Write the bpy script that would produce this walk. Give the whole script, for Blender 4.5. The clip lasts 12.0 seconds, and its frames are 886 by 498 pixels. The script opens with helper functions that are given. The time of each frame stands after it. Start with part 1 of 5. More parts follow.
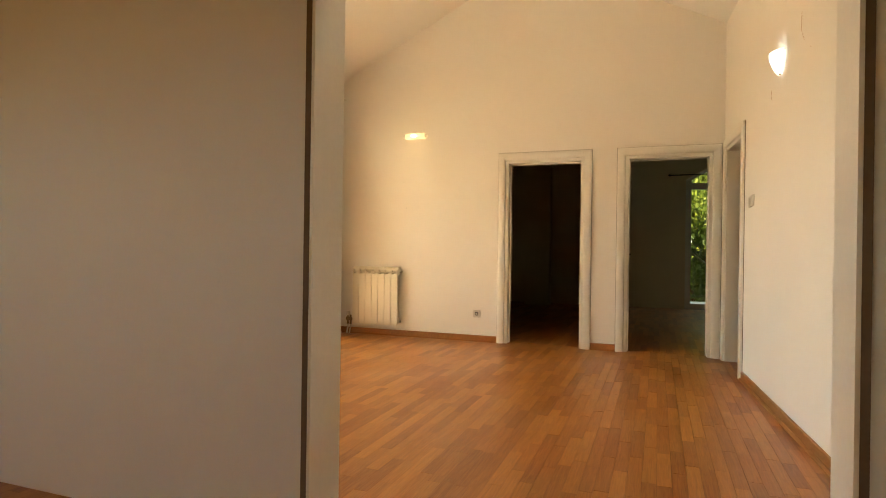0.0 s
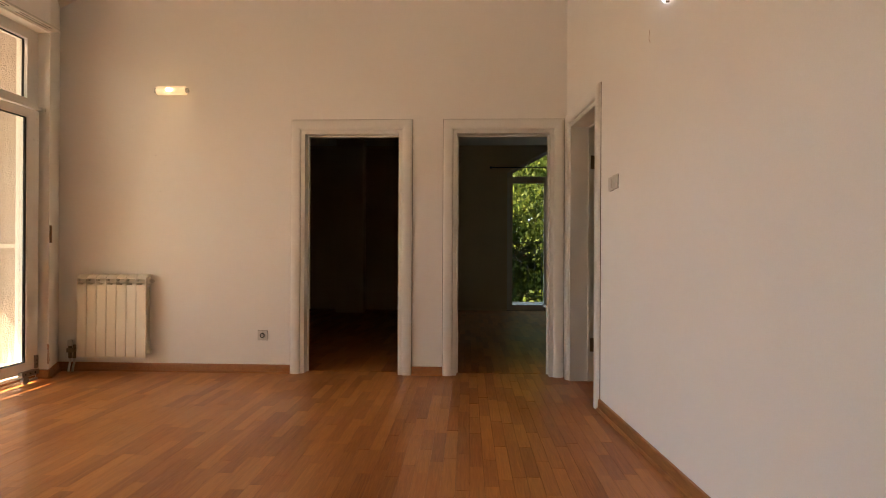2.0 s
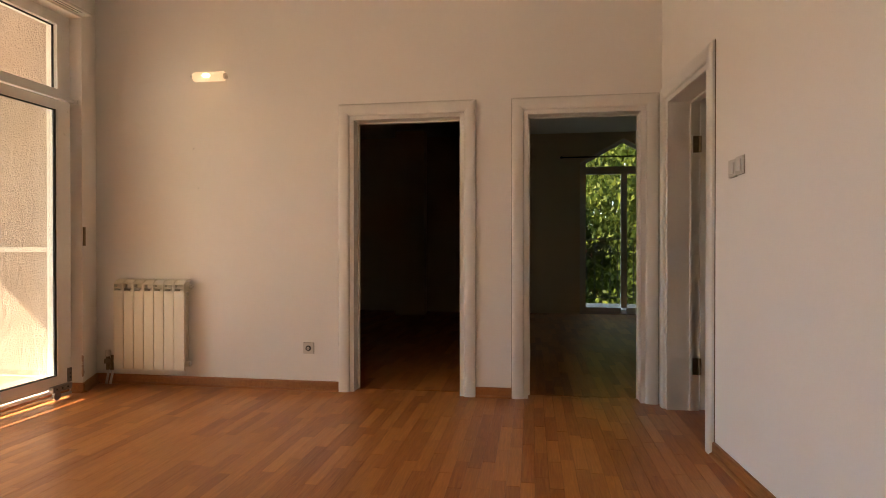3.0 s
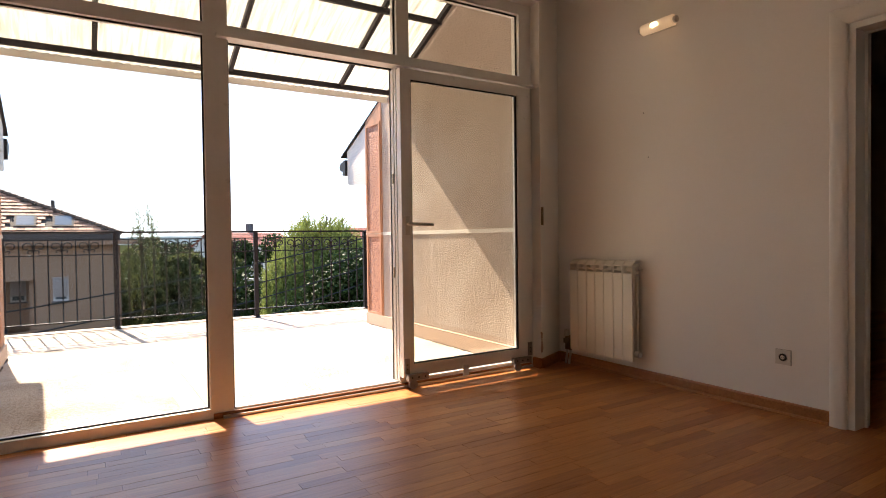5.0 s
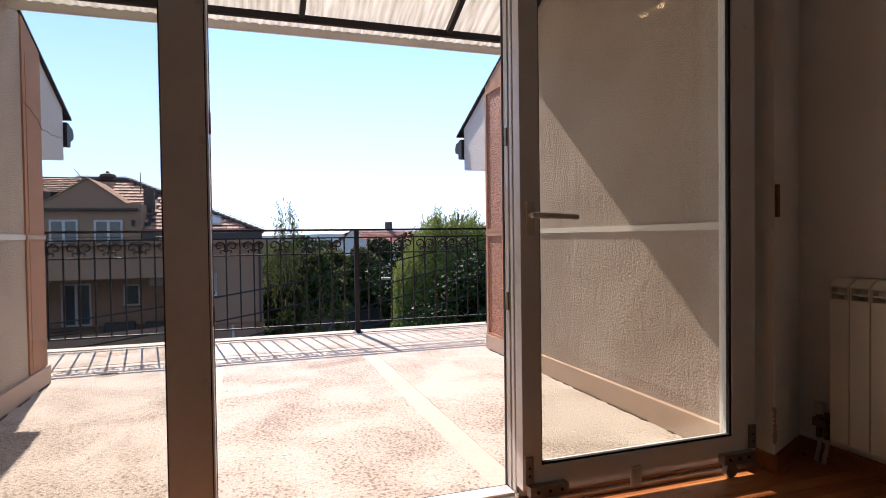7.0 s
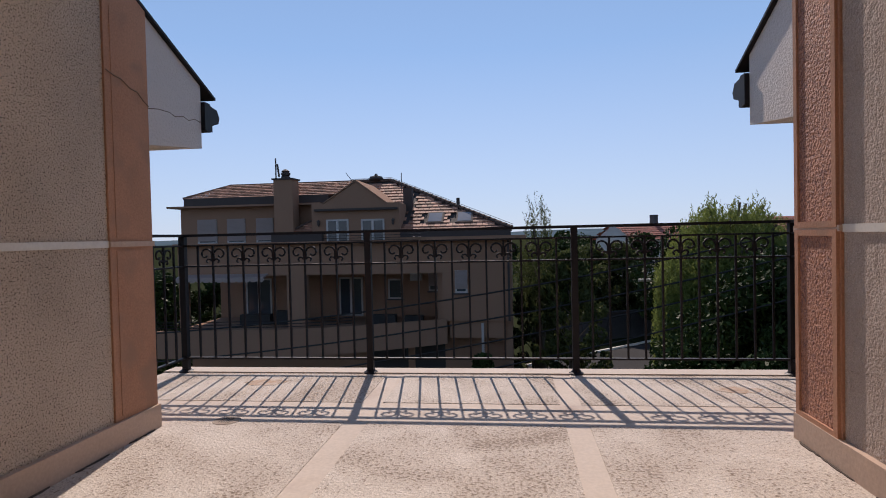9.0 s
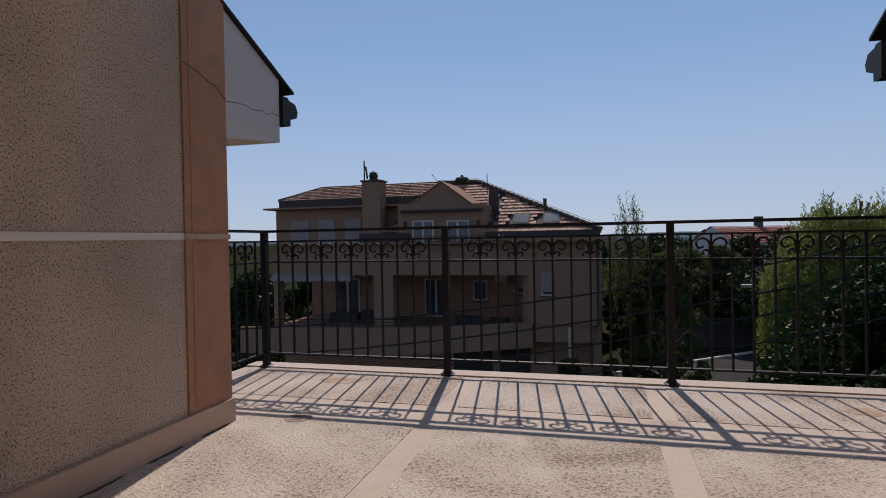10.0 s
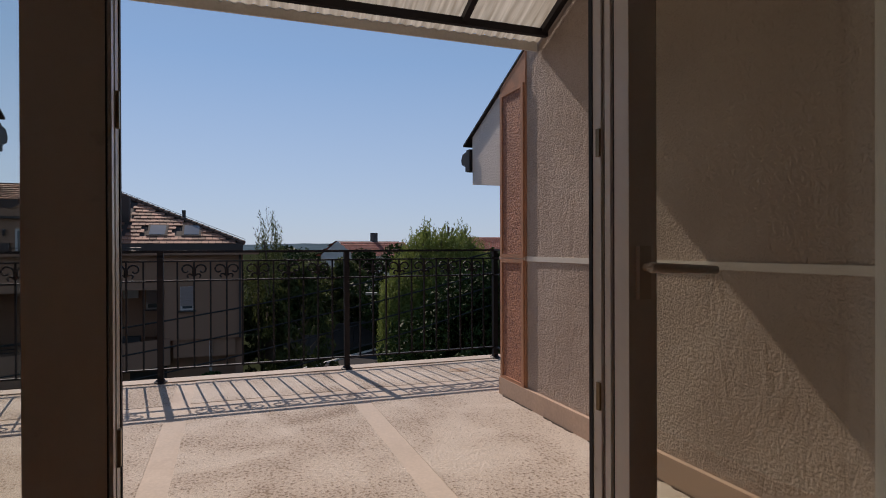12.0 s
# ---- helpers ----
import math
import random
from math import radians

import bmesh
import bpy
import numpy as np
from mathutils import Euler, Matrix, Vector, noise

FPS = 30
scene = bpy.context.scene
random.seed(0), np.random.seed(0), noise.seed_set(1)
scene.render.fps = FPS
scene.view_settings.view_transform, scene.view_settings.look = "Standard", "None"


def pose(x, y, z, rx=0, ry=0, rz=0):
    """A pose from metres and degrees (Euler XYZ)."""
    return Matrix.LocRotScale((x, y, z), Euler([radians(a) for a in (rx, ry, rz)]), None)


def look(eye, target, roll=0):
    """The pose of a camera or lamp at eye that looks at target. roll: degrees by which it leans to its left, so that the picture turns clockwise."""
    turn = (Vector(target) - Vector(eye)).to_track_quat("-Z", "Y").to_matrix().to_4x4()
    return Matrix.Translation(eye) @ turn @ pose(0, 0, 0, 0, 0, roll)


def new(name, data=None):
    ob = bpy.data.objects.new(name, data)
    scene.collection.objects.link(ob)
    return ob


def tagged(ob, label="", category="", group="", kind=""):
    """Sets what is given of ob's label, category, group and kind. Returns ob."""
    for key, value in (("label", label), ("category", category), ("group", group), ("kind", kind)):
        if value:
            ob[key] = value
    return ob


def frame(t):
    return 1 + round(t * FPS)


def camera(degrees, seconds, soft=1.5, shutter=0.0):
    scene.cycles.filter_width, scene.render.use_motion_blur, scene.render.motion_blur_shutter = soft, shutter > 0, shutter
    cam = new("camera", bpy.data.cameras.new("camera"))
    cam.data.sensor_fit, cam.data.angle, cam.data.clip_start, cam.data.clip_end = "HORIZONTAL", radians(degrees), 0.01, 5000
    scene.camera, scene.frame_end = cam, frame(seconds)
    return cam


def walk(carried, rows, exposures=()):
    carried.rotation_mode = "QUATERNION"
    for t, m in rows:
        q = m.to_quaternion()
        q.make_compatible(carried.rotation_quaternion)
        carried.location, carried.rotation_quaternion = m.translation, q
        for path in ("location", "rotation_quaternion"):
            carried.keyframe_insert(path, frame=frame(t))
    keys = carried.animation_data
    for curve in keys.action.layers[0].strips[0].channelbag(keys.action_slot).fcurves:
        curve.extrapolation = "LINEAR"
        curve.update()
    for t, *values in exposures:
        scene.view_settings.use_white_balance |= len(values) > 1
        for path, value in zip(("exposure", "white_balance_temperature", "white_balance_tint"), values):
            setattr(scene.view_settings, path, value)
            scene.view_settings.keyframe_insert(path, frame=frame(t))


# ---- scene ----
cam = camera(74.5, 12.0, soft=1.0)
PATH = [
    (0, (1.135, 1.202, 1.065), (0.444, 3.079, 1.064), 0.8),
    (0.5, (1.028, 1.486, 1.076), (0.47, 3.406, 1.074), 0.6),
    (1, (0.983, 1.861, 1.046), (0.601, 3.824, 1.056), 0.7),
    (1.5, (1.006, 2.337, 1.006), (0.853, 4.331, 1.024), 0.5),
    (2, (0.933, 2.747, 1.056), (0.848, 4.745, 1.06), 0.3),
    (2.5, (0.868, 3.144, 1.11), (0.738, 5.139, 1.102), 0.2),
    (3, (0.869, 3.43, 1.106), (0.566, 5.406, 1.092), 0.0),
    (3.5, (0.856, 3.659, 1.022), (0.169, 5.537, 1.034), -0.1),
    (3.7, (0.786, 3.724, 1.018), (-0.027, 5.551, 1.027), -0.2),
    (5.3, (0.95, 4.399, 1.015), (-0.823, 5.324, 0.974), -0.8),
    (5.5, (0.827, 4.44, 0.991), (-0.968, 5.321, 0.952), -0.8),
    (6, (0.416, 4.739, 1.047), (-1.421, 5.529, 1.0), -0.6),
    (6.5, (-0.029, 4.982, 1.042), (-1.882, 5.734, 1.002), -0.5),
    (6.7, (-0.227, 5.064, 1.03), (-2.097, 5.776, 0.99), -0.6),
    (8.3, (-1.875, 5.669, 1.097), (-3.853, 5.798, 1.047), -1.2),
    (8.5, (-2.045, 5.735, 1.1), (-4.022, 5.757, 1.051), -1.2),
    (9, (-2.413, 5.879, 1.074), (-4.397, 5.637, 1.03), -1.3),
    (9.5, (-2.637, 5.923, 1.044), (-4.577, 5.437, 1.007), -1.2),
    (10, (-2.651, 5.891, 1.026), (-4.578, 5.359, 0.996), -1.0),
    (10.5, (-2.573, 5.755, 1.06), (-4.559, 5.519, 1.037), -0.3),
    (10.8, (-2.39, 5.668, 1.076), (-4.39, 5.707, 1.068), -0.5),
    (11, (-2.29, 5.634, 1.105), (-4.284, 5.794, 1.091), -0.2),
    (11.5, (-1.863, 5.493, 1.132), (-3.832, 5.840, 1.121), -0.2),
    (11.8, (-1.54, 5.370, 1.152), (-3.465, 5.913, 1.144), -0.3),
    (12, (-1.372, 5.273, 1.158), (-3.250, 5.960, 1.152), -0.2),
]
EXPOSURES = [(0.0, 3.58, 10900, 4), (1.5, 2.97, 9000, 14), (3.0, 2.86, 8300, 17), (3.7, 2.60, 8100, 18), (5.3, 1.62, 7500, 18), (6.0, 1.22, 6950, 19), (6.7, 0.90, 6750, 20),
             (8.3, 0.05, 6900, 21), (9.0, -0.28, 7000, 21), (10.5, -0.69, 7050, 19), (12.0, -0.61, 7150, 19)]
walk(cam, [(t, look(eye, target, roll)) for t, eye, target, roll in PATH], EXPOSURES)

# ---- daylight ----
SUN_WAY = Vector((1.0, 0.150, -0.925)).normalized()
world = bpy.data.worlds.new("sky")
scene.world = world
world.use_nodes = True
wn = world.node_tree.nodes
sky = wn.new("ShaderNodeTexSky")
sky.sky_type = "NISHITA"
sky.sun_disc = False
sky.sun_elevation = radians(42.5)
sky.sun_rotation = radians(-98.5)
sky.altitude = 800
sky.air_density, sky.dust_density, sky.ozone_density = 0.75, 0.0, 2.2
wn["Background"].inputs["Strength"].default_value = 0.15
haze = wn.new("ShaderNodeMix")   # pale blue haze, thinning evenly from the horizon to the zenith
haze.data_type = "RGBA"
sky_way = wn.new("ShaderNodeTexCoord")
sky_axes = wn.new("ShaderNodeSeparateXYZ")
world.node_tree.links.new(sky_way.outputs["Generated"], sky_axes.inputs[0])
thin = wn.new("ShaderNodeMapRange")
for key, v in (("From Min", 0.3), ("From Max", 1.0), ("To Min", 0.5), ("To Max", 0.05)):
    thin.inputs[key].default_value = v
world.node_tree.links.new(sky_axes.outputs["Z"], thin.inputs["Value"])
world.node_tree.links.new(thin.outputs[0], haze.inputs["Factor"])
haze.inputs["B"].default_value = (2.45, 4.75, 7.8, 1)
world.node_tree.links.new(sky.outputs[0], haze.inputs["A"])
pale = wn.new("ShaderNodeMix")   # whiter air close to the horizon
pale.data_type = "RGBA"
pale.inputs["B"].default_value = (3.9, 5.0, 6.5, 1)
low = wn.new("ShaderNodeMapRange")
for key, v in (("From Min", 0.0), ("From Max", 0.30), ("To Min", 0.75), ("To Max", 0.0)):
    low.inputs[key].default_value = v
world.node_tree.links.new(sky_axes.outputs["Z"], low.inputs["Value"])
world.node_tree.links.new(low.outputs[0], pale.inputs["Factor"])
world.node_tree.links.new(haze.outputs["Result"], pale.inputs["A"])
world.node_tree.links.new(pale.outputs["Result"], wn["Background"].inputs["Color"])
sun_data = bpy.data.lights.new("sun", "SUN")
sun_data.energy, sun_data.angle, sun_data.color = 5.0, radians(0.5), (1.0, 0.94, 0.86)
sun = new("sun", sun_data)
sun.matrix_world = look(-30 * SUN_WAY, (0, 0, 0))

# added warm fill lamp in an unseen hall opening behind the start of the walk
hall_fill = bpy.data.lights.new("hall_warm_fill", "AREA")
hall_fill.shape, hall_fill.size, hall_fill.size_y, hall_fill.energy, hall_fill.color = "RECTANGLE", 0.8, 0.8, 0.9, (1.0, 0.56, 0.17)
hall_fill_lamp = new("hall_warm_fill", hall_fill)
hall_fill_lamp.matrix_world = look((-1.8, -1.27, 1.6), (-1.2, 3.0, 1.3))

# ---- materials ----


def material(name, colour, rough=0.6, metal=0.0, spread=0.08, grain=60.0, big=2.0, bump=0.0, bump_scale=None, dark=None, dark_scale=3.0, dark_low=0.55, dark_high=0.75, per_object=0.0, per_island=0.0, stretch=(1, 1, 1)):
    """Painted or mineral surface: base colour varied at two scales, optional stains of a second colour, fine relief."""
    m = bpy.data.materials.new(name)
    m.use_nodes = True
    n, l = m.node_tree.nodes, m.node_tree.links
    b = n["Principled BSDF"]
    b.inputs["Roughness"].default_value, b.inputs["Metallic"].default_value = rough, metal
    co = n.new("ShaderNodeTexCoord")
    mp = n.new("ShaderNodeMapping")
    mp.inputs["Scale"].default_value = stretch
    l.new(co.outputs["Object"], mp.inputs["Vector"])
    fine = n.new("ShaderNodeTexNoise")
    fine.inputs["Scale"].default_value, fine.inputs["Detail"].default_value = grain, 4
    wide = n.new("ShaderNodeTexNoise")
    wide.inputs["Scale"].default_value, wide.inputs["Detail"].default_value = big, 3
    for t in (fine, wide):
        l.new(mp.outputs[0], t.inputs["Vector"])
    add = n.new("ShaderNodeMath")
    add.operation = "ADD"
    l.new(fine.outputs[0], add.inputs[0])
    l.new(wide.outputs[0], add.inputs[1])
    value = n.new("ShaderNodeMapRange")
    value.inputs["From Min"].default_value, value.inputs["From Max"].default_value = 0.6, 1.4
    value.inputs["To Min"].default_value, value.inputs["To Max"].default_value = 1 - spread, 1 + spread
    l.new(add.outputs[0], value.inputs["Value"])
    hsv = n.new("ShaderNodeHueSaturation")
    hsv.inputs["Color"].default_value = (*colour, 1)
    l.new(value.outputs[0], hsv.inputs["Value"])
    out = hsv.outputs[0]
    if per_object or per_island:
        src = n.new("ShaderNodeObjectInfo").outputs["Random"] if per_object else n.new("ShaderNodeNewGeometry").outputs["Random Per Island"]
        amount = per_object or per_island
        mr = n.new("ShaderNodeMapRange")
        mr.inputs["To Min"].default_value, mr.inputs["To Max"].default_value = 1 - amount, 1 + amount
        l.new(src, mr.inputs["Value"])
        h2 = n.new("ShaderNodeHueSaturation")
        l.new(out, h2.inputs["Color"])
        l.new(mr.outputs[0], h2.inputs["Value"])
        out = h2.outputs[0]
    if dark:
        st = n.new("ShaderNodeTexNoise")
        st.inputs["Scale"].default_value, st.inputs["Detail"].default_value = dark_scale, 6
        l.new(mp.outputs[0], st.inputs["Vector"])
        r = n.new("ShaderNodeMapRange")
        r.inputs["From Min"].default_value, r.inputs["From Max"].default_value = dark_low, dark_high
        l.new(st.outputs[0], r.inputs["Value"])
        mix = n.new("ShaderNodeMix")
        mix.data_type = "RGBA"
        l.new(r.outputs[0], mix.inputs["Factor"])
        l.new(out, mix.inputs["A"])
        mix.inputs["B"].default_value = (*dark, 1)
        out = mix.outputs["Result"]
    l.new(out, b.inputs["Base Color"])
    if bump:
        bp = n.new("ShaderNodeBump")
        bp.inputs["Strength"].default_value, bp.inputs["Distance"].default_value = 1.0, bump
        if bump_scale:
            rl = n.new("ShaderNodeTexNoise")
            rl.inputs["Scale"].default_value, rl.inputs["Detail"].default_value = bump_scale, 3
            l.new(mp.outputs[0], rl.inputs["Vector"])
            l.new(rl.outputs[0], bp.inputs["Height"])
        else:
            l.new(fine.outputs[0], bp.inputs["Height"])
        l.new(bp.outputs[0], b.inputs["Normal"])
    return m


def glass_material(name, tint, rough=0.0):
    m = bpy.data.materials.new(name)
    m.use_nodes = True
    n, l = m.node_tree.nodes, m.node_tree.links
    gl = n.new("ShaderNodeBsdfGlossy")
    gl.inputs["Roughness"].default_value = rough
    tr = n.new("ShaderNodeBsdfTransparent")
    tr.inputs["Color"].default_value = (*tint, 1)
    lw = n.new("ShaderNodeLayerWeight")
    lw.inputs["Blend"].default_value = 0.5
    pw = n.new("ShaderNodeMath")
    pw.operation = "POWER"
    pw.inputs[1].default_value = 4.0
    l.new(lw.outputs["Facing"], pw.inputs[0])
    fr = n.new("ShaderNodeMapRange")
    fr.inputs["To Min"].default_value, fr.inputs["To Max"].default_value = 0.035, 0.9
    l.new(pw.outputs[0], fr.inputs["Value"])
    mix = n.new("ShaderNodeMixShader")
    l.new(fr.outputs[0], mix.inputs["Fac"])
    l.new(tr.outputs[0], mix.inputs[1])
    l.new(gl.outputs[0], mix.inputs[2])
    l.new(mix.outputs[0], n["Material Output"].inputs["Surface"])
    return m


def leaf_material(name, low, high, sheer=0.4):
    m = bpy.data.materials.new(name)
    m.use_nodes = True
    n, l = m.node_tree.nodes, m.node_tree.links
    b = n["Principled BSDF"]
    b.inputs["Roughness"].default_value = 0.6
    b.inputs["Specular IOR Level"].default_value = 0.15
    g = n.new("ShaderNodeNewGeometry")
    ramp = n.new("ShaderNodeMix")
    ramp.data_type = "RGBA"
    ramp.inputs["A"].default_value, ramp.inputs["B"].default_value = (*low, 1), (*high, 1)
    l.new(g.outputs["Random Per Island"], ramp.inputs["Factor"])
    l.new(ramp.outputs["Result"], b.inputs["Base Color"])
    tl = n.new("ShaderNodeBsdfTranslucent")
    l.new(ramp.outputs["Result"], tl.inputs["Color"])
    mix = n.new("ShaderNodeMixShader")
    mix.inputs["Fac"].default_value = sheer
    l.new(b.outputs[0], mix.inputs[1])
    l.new(tl.outputs[0], mix.inputs[2])
    l.new(mix.outputs[0], n["Material Output"].inputs["Surface"])
    return m


def wood_material(name, dark, light, rough=0.35, vary=0.35, grain=(40, 4, 40), per_object=True):
    """Oiled wood: long grain along y, each piece with its own tone."""
    m = bpy.data.materials.new(name)
    m.use_nodes = True
    n, l = m.node_tree.nodes, m.node_tree.links
    b = n["Principled BSDF"]
    co = n.new("ShaderNodeTexCoord")
    geo = n.new("ShaderNodeNewGeometry")
    pick = n.new("ShaderNodeObjectInfo").outputs["Random"] if per_object else geo.outputs["Random Per Island"]
    off = n.new("ShaderNodeVectorMath")
    off.operation = "SCALE"
    off.inputs[0].default_value = (13.0, 7.0, 5.0)
    l.new(pick, off.inputs["Scale"])
    plus = n.new("ShaderNodeVectorMath")
    l.new(geo.outputs["Position"], plus.inputs[0])
    l.new(off.outputs[0], plus.inputs[1])
    mp = n.new("ShaderNodeMapping")
    mp.inputs["Scale"].default_value = grain
    l.new(plus.outputs[0], mp.inputs["Vector"])
    tex = n.new("ShaderNodeTexNoise")
    tex.inputs["Scale"].default_value, tex.inputs["Detail"].default_value, tex.inputs["Distortion"].default_value = 1.6, 6, 1.2
    l.new(mp.outputs[0], tex.inputs["Vector"])
    wear = n.new("ShaderNodeTexNoise")
    wear.inputs["Scale"].default_value, wear.inputs["Detail"].default_value = 1.3, 4
    l.new(geo.outputs["Position"], wear.inputs["Vector"])
    mixv = n.new("ShaderNodeMath")
    mixv.operation = "MULTIPLY_ADD"
    l.new(pick, mixv.inputs[0])
    mixv.inputs[1].default_value = vary
    l.new(tex.outputs[0], mixv.inputs[2])
    r = n.new("ShaderNodeMapRange")
    r.inputs["From Min"].default_value, r.inputs["From Max"].default_value = 0.3, 0.75 + vary
    l.new(mixv.outputs[0], r.inputs["Value"])
    mix = n.new("ShaderNodeMix")
    mix.data_type = "RGBA"
    mix.inputs["A"].default_value, mix.inputs["B"].default_value = (*dark, 1), (*light, 1)
    l.new(r.outputs[0], mix.inputs["Factor"])
    l.new(mix.outputs["Result"], b.inputs["Base Color"])
    rr = n.new("ShaderNodeMapRange")
    rr.inputs["To Min"].default_value, rr.inputs["To Max"].default_value = rough - 0.1, rough + 0.16
    l.new(wear.outputs[0], rr.inputs["Value"])
    l.new(rr.outputs[0], b.inputs["Roughness"])
    bp = n.new("ShaderNodeBump")
    bp.inputs["Distance"].default_value = 0.0006
    l.new(tex.outputs[0], bp.inputs["Height"])
    l.new(bp.outputs[0], b.inputs["Normal"])
    return m


def glow(name, colour, strength):
    m = bpy.data.materials.new(name)
    m.use_nodes = True
    b = m.node_tree.nodes["Principled BSDF"]
    b.inputs["Base Color"].default_value = (0.9, 0.88, 0.85, 1)
    b.inputs["Roughness"].default_value = 0.35
    b.inputs["Emission Color"].default_value = (*colour, 1)
    b.inputs["Emission Strength"].default_value = strength
    return m


PAINT = material("wall_paint", (0.89, 0.865, 0.82), 0.85, spread=0.025, grain=180, big=1.4, bump=0.0006, bump_scale=90)
# white paint taken down to beige: the bedrooms' dimness is put into the colour
BEIGE_SHADE = material("beige_shade_paint", (0.76, 0.66, 0.51), 0.85, spread=0.04, grain=160, big=1.4, bump=0.0006, bump_scale=90)
CEILING = material("ceiling_paint", (0.88, 0.865, 0.83), 0.9, spread=0.02, grain=150, big=1.2, bump=0.0005)
GLOSS_WHITE = material("door_enamel", (0.82, 0.80, 0.75), 0.32, spread=0.03, grain=60, big=4, bump=0.0003)
PVC = material("window_pvc", (0.80, 0.78, 0.74), 0.38, spread=0.03, grain=40, big=3, dark=(0.42, 0.38, 0.33), dark_scale=9, dark_low=0.66, dark_high=0.85)
GASKET = material("rubber_gasket", (0.012, 0.012, 0.013), 0.7)
GLASS = glass_material("window_glass", (0.955, 0.96, 0.935))
PLANK = wood_material("oak_parquet", (0.27, 0.074, 0.019), (0.64, 0.265, 0.082), 0.32, 0.6, (60, 3.2, 60))
PLANK_REST = wood_material("oak_parquet_far", (0.27, 0.074, 0.019), (0.64, 0.265, 0.082), 0.32, 0.6, (60, 3.2, 60), per_object=False)
BASEBOARD = wood_material("beech_baseboard", (0.26, 0.09, 0.03), (0.48, 0.21, 0.075), 0.35, 0.2)
SUBFLOOR = material("parquet_joint", (0.10, 0.036, 0.014), 0.9)
RADIATOR = material("radiator_enamel", (0.84, 0.79, 0.67), 0.3, spread=0.02)
BRASS = material("aged_brass", (0.26, 0.19, 0.11), 0.45, 0.9, 0.15)
STEEL = material("galvanised_steel", (0.36, 0.34, 0.32), 0.45, 0.8, 0.2)
ALU = material("aluminium", (0.62, 0.61, 0.60), 0.4, 0.9, 0.08)
PLASTIC = material("white_plastic", (0.66, 0.63, 0.57), 0.4, spread=0.02)
# near-black for plainly dark parts; holes and slots get their shade from it
DARK = material("dark_and_recess_shade", (0.03, 0.028, 0.026), 0.8)
IRON = material("wrought_iron", (0.020, 0.017, 0.019), 0.5, 0.0, 0.25, grain=120)
STUCCO = material("grey_stucco", (0.57, 0.455, 0.36), 0.95, spread=0.30, grain=140, big=1.6, bump=0.014, bump_scale=105, dark=(0.12, 0.088, 0.066), dark_scale=118, dark_low=0.56, dark_high=0.62)
STUCCO_WHITE = material("white_stucco", (0.62, 0.57, 0.53), 0.95, spread=0.08, grain=120, big=1.2, bump=0.007, bump_scale=70)
PINK = material("salmon_render", (0.45, 0.225, 0.135), 0.92, spread=0.22, grain=90, big=2.4, bump=0.003, bump_scale=55, dark=(0.36, 0.20, 0.13), dark_scale=5, dark_low=0.52, dark_high=0.7)
PINK_ROUGH = material("salmon_stipple", (0.42, 0.19, 0.115), 0.75, spread=0.3, grain=70, big=3, bump=0.022, bump_scale=62, dark=(0.24, 0.10, 0.07), dark_scale=60, dark_low=0.5, dark_high=0.62)
PLINTH = material("plinth_render", (0.50, 0.36, 0.275), 0.92, spread=0.14, grain=60, big=3, bump=0.001)
BAND = material("band_render", (0.66, 0.62, 0.56), 0.9, spread=0.1)
SLAB = material("smooth_concrete", (0.53, 0.445, 0.375), 0.85, spread=0.12, grain=50, big=2.5, bump=0.001, dark=(0.36, 0.27, 0.22), dark_scale=2.2, dark_low=0.58, dark_high=0.8)
CLAY = material("clay_tile", (0.36, 0.175, 0.115), 0.75, spread=0.2, grain=30, big=1, per_island=0.5)
HOUSE = material("house_render", (0.31, 0.180, 0.120), 0.95, spread=0.06, grain=20, big=0.6)
HOUSE_DARK = material("house_trim", (0.075, 0.06, 0.055), 0.8)
WHITE_FRAME = material("white_frame", (0.46, 0.43, 0.41), 0.5)
PANE = material("dark_pane", (0.05, 0.06, 0.07), 0.08)
SHUTTER = material("roller_shutter", (0.30, 0.235, 0.215), 0.6)
ZINC = material("dark_zinc", (0.020, 0.018, 0.018), 0.5, 0.0, spread=0.2)
ASPHALT = material("asphalt", (0.05, 0.048, 0.048), 0.9, spread=0.2, grain=8, big=0.4)
GRASS = material("grass_ground", (0.03, 0.036, 0.018), 0.95, spread=0.4, grain=3, big=0.2)
# woods tinted blue: the distance haze is part of this colour
HILL = material("far_woods_haze_blue", (0.085, 0.125, 0.15), 1.0, spread=0.25, grain=0.05, big=0.01)
BARK = material("bark", (0.10, 0.08, 0.06), 0.95, spread=0.3, grain=14)
CLAY_DARK = material("ridge_clay", (0.10, 0.06, 0.045), 0.85, spread=0.2, grain=20)
PANE_SKY = material("skylight_glass", (0.10, 0.13, 0.17), 0.12)
BAND_GREY = material("grey_render", (0.075, 0.07, 0.07), 0.95, spread=0.2, grain=6)
# brown for open joints and cracks, and for shade drawn as thin dark strips
GAP_SHADE = material("gap_and_shade", (0.16, 0.11, 0.07), 0.8)
JOINT_PALE = material("rusty_rim", (0.30, 0.23, 0.175), 0.85, spread=0.3, grain=60)
JOINT = material("crumbled_joint", (0.085, 0.06, 0.045), 0.95, spread=0.4, grain=60)
CABLE = material("cable_rubber", (0.012, 0.012, 0.012), 0.6)

for matte, level in ((IRON, 0.2), (GRASS, 0.0), (HILL, 0.0), (STUCCO, 0.2), (HOUSE, 0.1), (ZINC, 0.15), (HOUSE_DARK, 0.2), (CLAY, 0.3), (ASPHALT, 0.05)):
    matte.node_tree.nodes["Principled BSDF"].inputs["Specular IOR Level"].default_value = level


